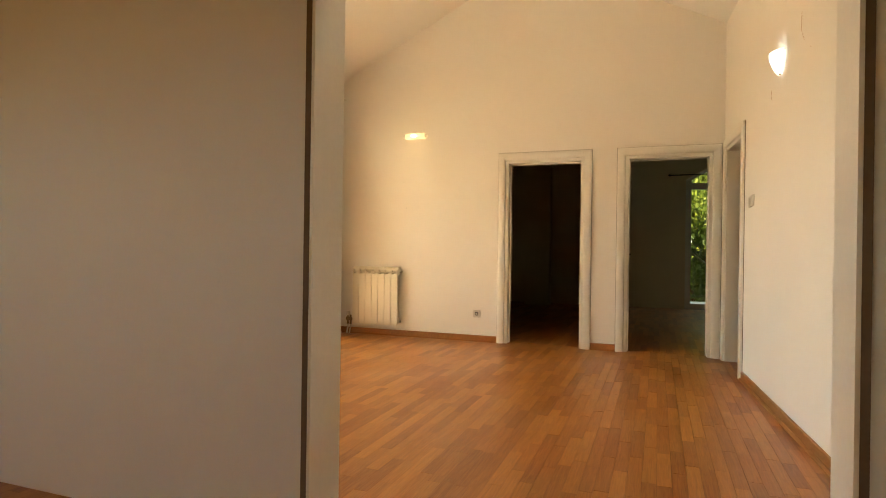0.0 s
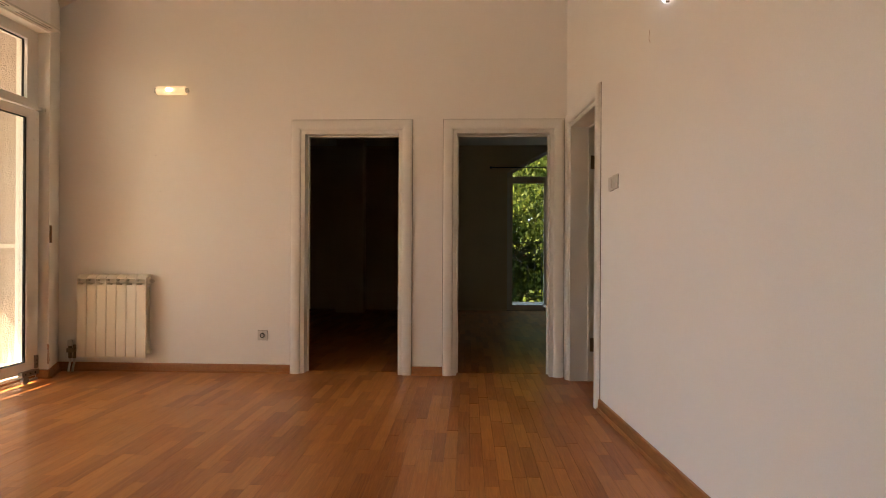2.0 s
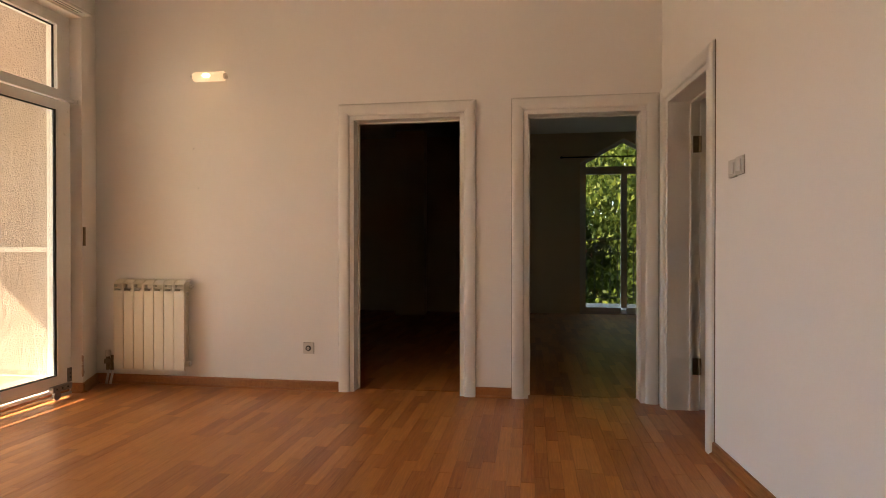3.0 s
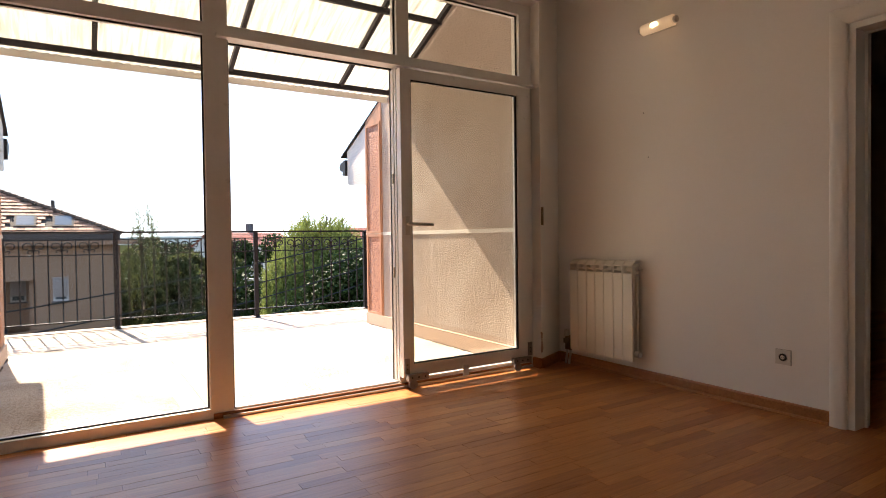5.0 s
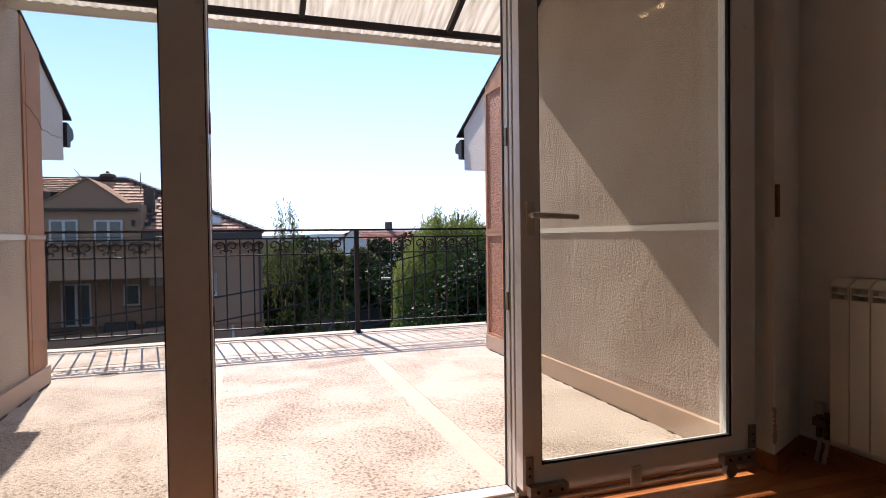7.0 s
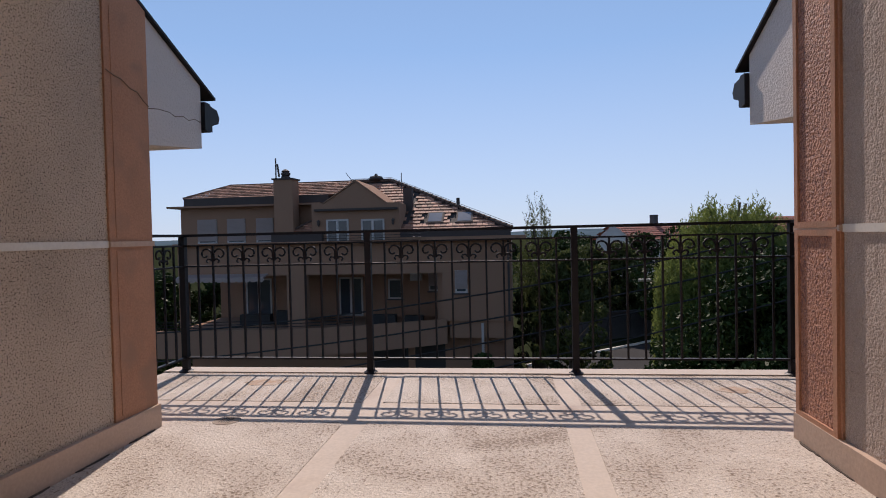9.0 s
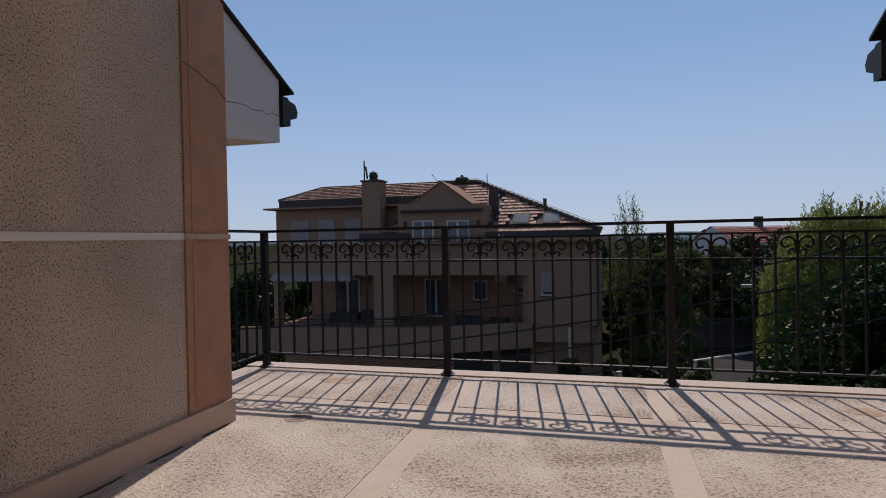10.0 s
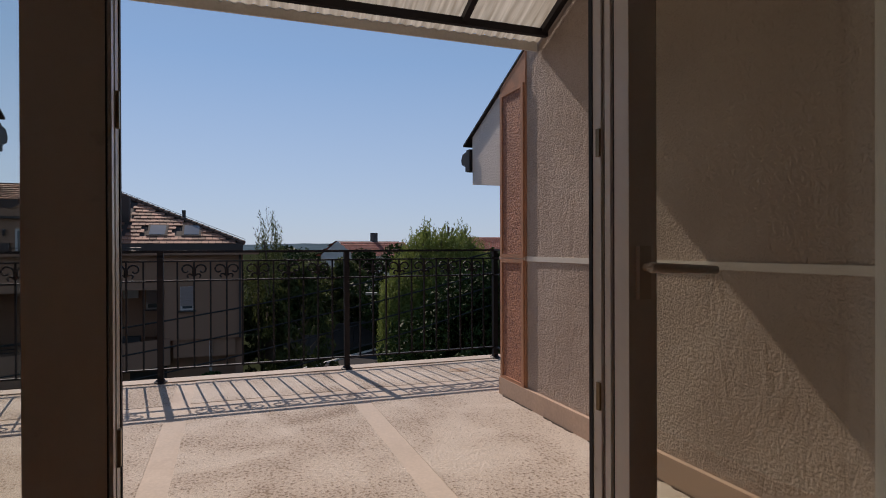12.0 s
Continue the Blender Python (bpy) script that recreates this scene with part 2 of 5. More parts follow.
def layered(name, pale, warm, pit, rough, patch_scale, pit_scale, pit_low, pit_high, bump, lump_scale, lump, stretch=(1, 1, 1), gloss=0.2):
    """Worn mineral surface: two tones in broad patches, pits that open where the surface film is gone, lumps and fine grain in relief."""
    m = bpy.data.materials.new(name)
    m.use_nodes = True
    n, l = m.node_tree.nodes, m.node_tree.links
    b = n["Principled BSDF"]
    b.inputs["Roughness"].default_value = rough
    b.inputs["Specular IOR Level"].default_value = gloss
    co = n.new("ShaderNodeNewGeometry")
    mp = n.new("ShaderNodeMapping")
    mp.inputs["Scale"].default_value = stretch
    l.new(co.outputs["Position"], mp.inputs["Vector"])

    def noise_of(scale, detail=4, warp=0.0, stretched=False):
        t = n.new("ShaderNodeTexNoise")
        t.inputs["Scale"].default_value, t.inputs["Detail"].default_value, t.inputs["Distortion"].default_value = scale, detail, warp
        l.new(mp.outputs[0] if stretched else co.outputs["Position"], t.inputs["Vector"])
        return t.outputs[0]

    def ranged(value, a, b_, lo=0.0, hi=1.0):
        r = n.new("ShaderNodeMapRange")
        for key, v in (("From Min", a), ("From Max", b_), ("To Min", lo), ("To Max", hi)):
            r.inputs[key].default_value = v
        l.new(value, r.inputs["Value"])
        return r.outputs[0]

    def sum_of(x, y, k):
        q = n.new("ShaderNodeMath")
        q.operation = "MULTIPLY_ADD"
        l.new(y, q.inputs[0])
        q.inputs[1].default_value = k
        l.new(x, q.inputs[2])
        return q.outputs[0]

    def blend(f, a, c):
        q = n.new("ShaderNodeMix")
        q.data_type = "RGBA"
        l.new(f, q.inputs["Factor"])
        for key, v in (("A", a), ("B", c)):
            if isinstance(v, tuple):
                q.inputs[key].default_value = (*v, 1)
            else:
                l.new(v, q.inputs[key])
        return q.outputs["Result"]

    patch = noise_of(patch_scale, 5, 0.6)
    fine = noise_of(pit_scale, 3)
    grains = noise_of(pit_scale * 2.6, 2)
    base = blend(ranged(patch, 0.36, 0.66), pale, warm)
    grain = n.new("ShaderNodeHueSaturation")
    l.new(base, grain.inputs["Color"])
    l.new(ranged(grains, 0.3, 0.7, 0.80, 1.18), grain.inputs["Value"])
    pits = ranged(sum_of(fine, patch, 0.55), pit_low, pit_high)
    l.new(blend(pits, grain.outputs[0], pit), b.inputs["Base Color"])
    height = sum_of(sum_of(fine, noise_of(lump_scale, 5, 1.4, True), lump), pits, -0.5)
    bp = n.new("ShaderNodeBump")
    bp.inputs["Distance"].default_value = bump
    l.new(height, bp.inputs["Height"])
    l.new(bp.outputs[0], b.inputs["Normal"])
    return m


AGGREGATE = layered("washed_concrete", (0.60, 0.53, 0.465), (0.50, 0.42, 0.355), (0.27, 0.21, 0.165), 0.9, 1.9, 58, 0.81, 0.98, 0.011, 14, 0.6)
STUCCO_ROUGH = layered("trowelled_stucco", (0.47, 0.385, 0.33), (0.40, 0.315, 0.265), (0.25, 0.19, 0.155), 0.95, 1.6, 75, 0.93, 1.08, 0.014, 11, 1.3, (1, 1, 0.45))


def corrugated(name):
    """Weathered fibreglass sheet that lets light through, with streaks along the fall."""
    m = bpy.data.materials.new(name)
    m.use_nodes = True
    n, l = m.node_tree.nodes, m.node_tree.links
    b = n["Principled BSDF"]
    b.inputs["Roughness"].default_value = 0.7
    co = n.new("ShaderNodeTexCoord")
    mp = n.new("ShaderNodeMapping")
    mp.inputs["Scale"].default_value = (1.2, 14, 1.2)
    l.new(co.outputs["Object"], mp.inputs["Vector"])
    tx = n.new("ShaderNodeTexNoise")
    tx.inputs["Scale"].default_value, tx.inputs["Detail"].default_value = 2.2, 6
    l.new(mp.outputs[0], tx.inputs["Vector"])
    r = n.new("ShaderNodeMapRange")
    r.inputs["From Min"].default_value, r.inputs["From Max"].default_value = 0.35, 0.7
    l.new(tx.outputs[0], r.inputs["Value"])
    mix = n.new("ShaderNodeMix")
    mix.data_type = "RGBA"
    mix.inputs["A"].default_value, mix.inputs["B"].default_value = (0.62, 0.57, 0.48, 1), (0.34, 0.29, 0.22, 1)
    l.new(r.outputs[0], mix.inputs["Factor"])
    l.new(mix.outputs["Result"], b.inputs["Base Color"])
    tl = n.new("ShaderNodeBsdfTranslucent")
    l.new(mix.outputs["Result"], tl.inputs["Color"])
    ms = n.new("ShaderNodeMixShader")
    ms.inputs["Fac"].default_value = 0.55
    l.new(b.outputs[0], ms.inputs[1])
    l.new(tl.outputs[0], ms.inputs[2])
    l.new(ms.outputs[0], n["Material Output"].inputs["Surface"])
    return m


SHEET = corrugated("fibreglass_sheet")

# ---- mesh helpers ----


def box(bm, x0, x1, y0, y1, z0, z1, m=None):
    """Axis-aligned block, optionally moved by a matrix."""
    vs = [bm.verts.new((x, y, z)) for x in (x0, x1) for y in (y0, y1) for z in (z0, z1)]
    for q in ((0, 1, 3, 2), (4, 6, 7, 5), (0, 4, 5, 1), (2, 3, 7, 6), (0, 2, 6, 4), (1, 5, 7, 3)):
        bm.faces.new([vs[i] for i in q])
    if m is not None:
        for v in vs:
            v.co = m @ v.co
    return vs


def prism(bm, outline, axis, a, b):
    """Outline of 2D points pushed along an axis from a to b (x: points are y,z; y: points are x,z; z: points are x,y)."""
    def at(p, d):
        return {"x": (d, p[0], p[1]), "y": (p[0], d, p[1]), "z": (p[0], p[1], d)}[axis]
    lo = [bm.verts.new(at(p, a)) for p in outline]
    hi = [bm.verts.new(at(p, b)) for p in outline]
    n = len(outline)
    bm.faces.new(lo)
    bm.faces.new(hi[::-1])
    for i in range(n):
        bm.faces.new((lo[i], hi[i], hi[(i + 1) % n], lo[(i + 1) % n]))
    return lo + hi


def rod(bm, a, b, r, n=8, r2=None):
    """Round bar from a to b."""
    a, b = Vector(a), Vector(b)
    q = (b - a).to_track_quat("Z", "Y").to_matrix()
    r2 = r if r2 is None else r2
    rings = []
    for p, rr in ((a, r), (b, r2)):
        rings.append([bm.verts.new(p + q @ Vector((rr * math.cos(2 * math.pi * i / n), rr * math.sin(2 * math.pi * i / n), 0))) for i in range(n)])
    for i in range(n):
        bm.faces.new((rings[0][i], rings[0][(i + 1) % n], rings[1][(i + 1) % n], rings[1][i]))
    bm.faces.new(rings[0][::-1])
    bm.faces.new(rings[1])


def sweep(bm, pts, r, n=6):
    """Bar of round section along a line of points."""
    pts = [Vector(p) for p in pts]
    rings = []
    for i, p in enumerate(pts):
        d = (pts[min(i + 1, len(pts) - 1)] - pts[max(i - 1, 0)]).normalized()
        up = Vector((0, 0, 1)) if abs(d.z) < 0.9 else Vector((1, 0, 0))
        s = d.cross(up).normalized()
        u = s.cross(d)
        rings.append([bm.verts.new(p + r * (math.cos(2 * math.pi * k / n) * s + math.sin(2 * math.pi * k / n) * u)) for k in range(n)])
    for a, b in zip(rings, rings[1:]):
        for k in range(n):
            bm.faces.new((a[k], a[(k + 1) % n], b[(k + 1) % n], b[k]))
    bm.faces.new(rings[0][::-1])
    bm.faces.new(rings[-1])


def lathe(bm, profile, m, n=24):
    """Turned body: profile of (radius, height) about z, moved by m."""
    rings = [[bm.verts.new(m @ Vector((r * math.cos(2 * math.pi * i / n), r * math.sin(2 * math.pi * i / n), h))) for i in range(n)] for r, h in profile]
    for a, b in zip(rings, rings[1:]):
        for i in range(n):
            bm.faces.new((a[i], a[(i + 1) % n], b[(i + 1) % n], b[i]))
    bm.faces.new(rings[0][::-1])
    bm.faces.new(rings[-1])


def finish(bm, name, mat, bevel=0.0, smooth=False, segments=2):
    if bevel:
        bmesh.ops.bevel(bm, geom=[e for e in bm.edges if len(e.link_faces) == 2 and e.calc_face_angle(0) > 0.5], offset=bevel, segments=segments, affect="EDGES", clamp_overlap=True)
    bmesh.ops.recalc_face_normals(bm, faces=bm.faces)
    me = bpy.data.meshes.new(name)
    bm.to_mesh(me)
    bm.free()
    me.materials.append(mat)
    if smooth:
        me.polygons.foreach_set("use_smooth", [True] * len(me.polygons))
    return me


def part(name, bm, mat, parent=None, label="", bevel=0.0, smooth=False):
    ob = new(name, finish(bm, name, mat, bevel, smooth))
    if parent is not None:
        ob.parent = parent
    return tagged(ob, label)


def block(name, mat, parent, *dims, bevel=0.0, label="", m=None):
    """One block as a part."""
    bm = bmesh.new()
    box(bm, *dims, m=m)
    return part(name, bm, mat, parent, label, bevel)


def thing(name, label, category, group="", kind="", at=None):
    ob = new(name)
    ob.empty_display_size = 0.1
    if at is not None:
        ob.matrix_world = at
    return tagged(ob, label, category, group, kind)


def setting(name, bm, mat, label, category, bevel=0.0):
    return tagged(part(name, bm, mat, None, "", bevel), label, category, "", "structure")

# ---- plan ----
NORTH = 7.66        # inner face of the wall with the two doors
WEST = -2.46        # inner face of the window wall
SOUTH0, SOUTH1 = 2.96, 3.14   # wall between hall and room
SILL_Y0, SILL_Y1 = 3.70, 7.33  # window opening
WIN_TOP = 2.80
RIDGE_X, RIDGE_Z = -0.2, 4.345
TER_Z = -0.035
LEFT_Y, RIGHT_Y = 3.72, 7.357  # inner faces of the terrace side walls
SKEW = math.atan(0.06)
EAST = Matrix.Translation((1.757, NORTH, 0)) @ Matrix.Rotation(SKEW, 4, "Z")  # local x outwards, local y along the wall (negative: away from the corner)


def ceiling_z(x):
    return RIDGE_Z - 0.5 * abs(x - RIDGE_X)


# ---- large structure ----
# north wall with two door openings, gable top under the sloped ceiling
D1 = (-0.508, 0.395)
D2 = (0.790, 1.668)
DOOR_H = 2.092
bm = bmesh.new()
for x0, x1 in ((-2.8, D1[0]), (D1[1], D2[0]), (D2[1], 3.0)):
    box(bm, x0, x1, NORTH, NORTH + 0.16, 0, DOOR_H)
prism(bm, [(-2.8, DOOR_H), (3.0, DOOR_H), (3.0, 3.0), (RIDGE_X, 4.5), (-2.8, 3.3)], "y", NORTH, NORTH + 0.16)
wall_north = setting("wall_north", bm, PAINT, "white painted wall with two doorways and a gable top", "wall")

# east wall, a little out of square, with one doorway close to the corner
bm = bmesh.new()
E0, E1 = -0.93, -0.10
box(bm, 0, 0.20, E1, 0.30, 0, 2.06)
box(bm, 0, 0.20, -5.2, E0, 0, 2.06)
box(bm, 0, 0.20, -5.2, 0.30, 2.06, 3.5)
wall_east = setting("wall_east", bm, PAINT, "white painted side wall with a doorway and small plaster cracks", "wall")
wall_east.matrix_world = EAST

# west wall round the big window
bm = bmesh.new()
prism(bm, [(WEST - 0.225, SILL_Y1), (WEST, SILL_Y1), (-2.615, NORTH), (WEST - 0.225, NORTH)], "z", 0, 3.28)
box(bm, WEST - 0.225, WEST, 2.0, SILL_Y0, 0, 3.28)
box(bm, WEST - 0.225, WEST, SILL_Y0, SILL_Y1, WIN_TOP, 3.28)
box(bm, WEST - 0.225, -2.562, SILL_Y0, SILL_Y1, -0.06, -0.002)
setting("wall_west", bm, PAINT, "white painted wall round the tall terrace window", "wall")

# south wall with the wide opening to the hall
bm = bmesh.new()
box(bm, -2.46, 0.0, SOUTH0, SOUTH1, 0, 2.5)
box(bm, 1.618, 2.2, SOUTH0, SOUTH1, 0, 2.5)
prism(bm, [(-2.46, 2.5), (2.2, 2.5), (2.2, 3.1), (RIDGE_X, 4.3), (-2.46, 3.2)], "y", SOUTH0, SOUTH1)
setting("wall_south", bm, PAINT, "white painted wall with a wide opening to the hall", "wall")
# hall behind
bm = bmesh.new()
box(bm, -2.6, -2.46, -1.2, SOUTH0, 0, 2.5)
box(bm, 2.2, 2.34, -1.2, SOUTH0, 0, 2.5)
# unseen opening added to the back wall for the warm fill lamp
for x0, x1, z0, z1 in ((-2.6, -2.22, 0, 2.5), (-1.38, 2.34, 0, 2.5), (-2.22, -1.38, 0, 1.18), (-2.22, -1.38, 2.02, 2.5)):
    box(bm, x0, x1, -1.34, -1.2, z0, z1)
setting("wall_hall", bm, PAINT, "plain painted hall walls", "wall")
bm = bmesh.new()
box(bm, -2.6, 2.34, -1.34, SOUTH0, 2.5, 2.6)
setting("ceiling_hall", bm, CEILING, "flat white hall ceiling", "ceiling")

# sloped ceiling
bm = bmesh.new()
prism(bm, [(-2.9, ceiling_z(-2.9)), (RIDGE_X, RIDGE_Z), (2.6, ceiling_z(2.6)), (2.6, ceiling_z(2.6) + 0.15), (RIDGE_X, RIDGE_Z + 0.17), (-2.9, ceiling_z(-2.9) + 0.15)], "y", 2.9, 7.9)
setting("ceiling", bm, CEILING, "white sloped ceiling meeting at a ridge", "ceiling")

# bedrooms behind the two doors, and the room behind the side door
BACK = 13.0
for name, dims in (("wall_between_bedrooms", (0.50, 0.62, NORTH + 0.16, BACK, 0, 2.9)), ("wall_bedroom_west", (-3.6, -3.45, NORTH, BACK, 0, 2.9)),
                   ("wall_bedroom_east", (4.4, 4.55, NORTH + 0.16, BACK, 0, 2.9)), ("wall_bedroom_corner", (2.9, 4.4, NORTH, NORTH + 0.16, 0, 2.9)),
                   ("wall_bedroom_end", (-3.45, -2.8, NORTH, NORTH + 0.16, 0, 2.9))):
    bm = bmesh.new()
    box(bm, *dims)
    setting(name, bm, BEIGE_SHADE, "bedroom wall with the room's shade put into its beige", "wall")
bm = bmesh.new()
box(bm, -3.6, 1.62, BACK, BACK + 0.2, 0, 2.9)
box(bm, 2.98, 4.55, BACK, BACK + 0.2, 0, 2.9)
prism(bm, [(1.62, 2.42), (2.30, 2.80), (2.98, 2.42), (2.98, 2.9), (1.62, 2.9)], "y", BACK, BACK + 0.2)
setting("wall_bedrooms", bm, BEIGE_SHADE, "bedroom wall with a pointed balcony window, shade put into its colour", "wall")
bm = bmesh.new()
box(bm, -3.6, 4.55, NORTH + 0.16, BACK + 0.2, 2.9, 3.0)
setting("ceiling_bedrooms", bm, CEILING, "flat white bedroom ceiling", "ceiling")
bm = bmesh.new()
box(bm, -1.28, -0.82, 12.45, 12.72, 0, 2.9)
setting("column", bm, BEIGE_SHADE, "square column against the bedroom wall, shade put into its beige", "column", 0.01)
bm = bmesh.new()
box(bm, 2.0, 4.5, 5.2, 5.32, 0, 2.6)
box(bm, 4.4, 4.52, 5.32, NORTH, 0, 2.6)
setting("wall_side_room", bm, PAINT, "plain painted walls of the side room", "wall")
bm = bmesh.new()
box(bm, 2.06, 4.5, 5.2, NORTH, 2.6, 2.7)
setting("ceiling_side_room", bm, CEILING, "flat white ceiling of the side room", "ceiling")

# floors: screed under the planks
bm = bmesh.new()
box(bm, -2.6, 2.4, -1.34, NORTH + 0.2, -0.05, -0.006)
box(bm, -3.6, 4.55, NORTH + 0.2, BACK + 0.2, -0.05, -0.006)
box(bm, 2.4, 4.55, 5.2, NORTH + 0.2, -0.05, -0.006)
floor = setting("floor", bm, SUBFLOOR, "worn oak strip parquet floor, oiled reddish brown", "floor")

# ---- terrace ----
bm = bmesh.new()
box(bm, -7.16, WEST - 0.226, 2.9, 8.25, -0.30, TER_Z)
terrace = setting("terrace_floor", bm, SLAB, "terrace floor of smooth pinkish concrete bands and washed concrete panels", "floor", 0.012)


def roof_z(x):
    return 2.13 + 0.44 * (x + 6.38)


def side_wall(name, y, out, edge, face):
    """Terrace side wall: stucco face, salmon end pier, plinth, string band, and the eave end with its roof edge and gutter."""
    ya, yb = sorted((y, y + 0.30 * out))
    bm = bmesh.new()
    prism(bm, [(edge, TER_Z), (-2.69, TER_Z), (-2.69, roof_z(-2.69)), (edge, roof_z(edge))], "y", ya, yb)
    wall = setting(name, bm, face, "grey stucco terrace side wall with a salmon end pier", "wall")
    return wall


def block_y(bm, x0, x1, y, out, d0, d1, z0, z1):
    """Block whose depth runs from d0 to d1 out of a side wall's face towards the terrace."""
    a, b = y - out * d0, y - out * d1
    return box(bm, x0, x1, min(a, b), max(a, b), z0, z1)


def dress_side(wall, y, out, edge, rough_pier):
    bm = bmesh.new()
    ya, yb = sorted((y + 0.30 * out, y - 0.012 * out))
    prism(bm, [(-5.665, TER_Z), (edge, TER_Z), (edge, roof_z(edge)), (-5.665, roof_z(-5.665))], "y", ya, yb)
    pier = part("pier", bm, PINK, wall, "salmon rendered end pier", 0.012)
    for z0, z1 in ((0.13, 1.035), (1.105, 2.36)):
        bm = bmesh.new()
        block_y(bm, -5.615, edge - 0.05, y, out, 0.005, 0.0155, z0, z1)
        part("pier_panel", bm, PINK_ROUGH if rough_pier else PINK, wall, "stippled salmon panel", 0.004)
        if rough_pier:
            for a, b, c, d in ((-5.65, -5.615, z0 - 0.03, z1 + 0.03), (edge - 0.05, edge - 0.015, z0 - 0.03, z1 + 0.03), (-5.615, edge - 0.05, z0 - 0.03, z0), (-5.615, edge - 0.05, z1, z1 + 0.03)):
                bm = bmesh.new()
                block_y(bm, a, b, y, out, 0.0, 0.026, c, d)
                part("panel_border", bm, PINK, wall, "", 0.005)
    bm = bmesh.new()
    block_y(bm, -5.67, -2.70, y, out, -0.01, 0.030, TER_Z, 0.105)
    part("plinth", bm, PLINTH, wall, "pinkish rendered plinth", 0.006)
    bm = bmesh.new()
    block_y(bm, edge, -2.70, y, out, -0.01, 0.008, 1.052, 1.088)
    part("string_band", bm, BAND, wall, "pale smooth band", 0.004)
    bm = bmesh.new()
    block_y(bm, -5.67, edge + 0.005, y, out, -0.01, 0.022, 1.055, 1.085)
    part("pier_groove", bm, PLINTH, wall, "", 0.004)
    # eave end beyond the pier
    bm = bmesh.new()
    ya, yb = sorted((y + 0.32 * out, y + 0.01 * out))
    prism(bm, [(-6.30, 1.73), (-5.655, 1.66), (-5.655, roof_z(-5.655)), (-6.30, roof_z(-6.30))], "y", ya, yb)
    part("eave_end", bm, STUCCO_WHITE, wall, "white stuccoed end of the eave", 0.008)
    bm = bmesh.new()
    ya, yb = sorted((y + 6.0 * out, y - 0.018 * out))
    up = 0.022
    prism(bm, [(-6.46, roof_z(-6.46) + 0.004), (-2.3, roof_z(-2.3) + 0.004), (-2.3, roof_z(-2.3) + up), (-6.46, roof_z(-6.46) + up)], "y", ya, yb)
    part("roof_edge", bm, ZINC, wall, "dark sheet-metal roof edge", 0.004)
    # gutter, hanging from the eave
    bm = bmesh.new()
    ya, yb = sorted((y + 6.0 * out, y - 0.02 * out))
    ring = [(-6.302, 1.86), (-6.302, 2.055), (-6.37, 2.055), (-6.385, 2.04), (-6.47, 2.03), (-6.505, 1.98), (-6.49, 1.935), (-6.40, 1.905), (-6.40, 1.86), (-6.36, 1.85)]
    prism(bm, ring, "y", ya, yb)
    part("gutter", bm, ZINC, wall, "dark metal gutter", 0.004)
    bm = bmesh.new()
    ya, yb = sorted((y + 6.0 * out, y + 0.32 * out))
    prism(bm, [(-6.30, 1.73), (-5.9, 1.66), (-5.9, roof_z(-5.9)), (-6.30, roof_z(-6.30))], "y", ya, yb)
    part("soffit", bm, STUCCO_WHITE, wall)


def crack(wall, pts, r=0.0035):
    """Thin dark crack in the render."""
    bm = bmesh.new()
    sweep(bm, pts, r, 4)
    part("crack", bm, GAP_SHADE, wall, "thin crack in the render")


def open_joint(wall, y, out, seed):
    """Ragged dark joint with crumbled edges where the plinth meets the terrace floor."""
    rng = random.Random(seed)
    x = -5.60
    while x < -2.8:
        length = rng.uniform(0.06, 0.30)
        n = 7
        near_ = [(x + length * k / n, y - out * (0.031 + rng.uniform(0.006, 0.016) * (0.3 if k in (0, n) else 1.0))) for k in range(n + 1)]
        bm = bmesh.new()
        prism(bm, near_ + [(x + length, y - out * 0.0305), (x, y - out * 0.0305)], "z", TER_Z + 0.003, TER_Z + 0.0085)
        part("open_joint", bm, JOINT, wall, "crumbled dark joint along the plinth")
        x += length + rng.choice((0.0, 0.01, 0.05, 0.16))


left_wall = side_wall("wall_terrace_left", LEFT_Y, -1, -5.295, STUCCO)
dress_side(left_wall, LEFT_Y, -1, -5.295, False)
open_joint(left_wall, LEFT_Y, -1, 3)
yl = LEFT_Y + 0.017
crack(left_wall, [(-5.30, yl, 2.005), (-5.36, yl, 1.99), (-5.42, yl, 1.985), (-5.50, yl, 1.95), (-5.56, yl, 1.945), (-5.61, yl, 1.91), (-5.66, yl, 1.885)])
yl = LEFT_Y - 0.011
crack(left_wall, [(-5.68, yl, 1.88), (-5.80, yl, 1.90), (-5.92, yl, 1.905), (-5.98, yl, 1.89), (-6.08, yl, 1.91), (-6.14, yl, 1.895), (-6.22, yl, 1.92), (-6.29, yl, 1.91)])
right_wall = side_wall("wall_terrace_right", RIGHT_Y, 1, -5.24, STUCCO_ROUGH)
dress_side(right_wall, RIGHT_Y, 1, -5.24, True)
open_joint(right_wall, RIGHT_Y, 1, 5)
yr = RIGHT_Y + 0.0003
crack(right_wall, [(-4.95, yr, 0.80), (-4.7, yr, 0.785), (-4.45, yr, 0.79), (-4.2, yr, 0.765), (-4.0, yr, 0.77)], 0.0012)
crack(right_wall, [(-4.32, yr, 1.62), (-4.30, yr, 1.45), (-4.26, yr, 1.34), (-4.24, yr, 1.22)], 0.0012)
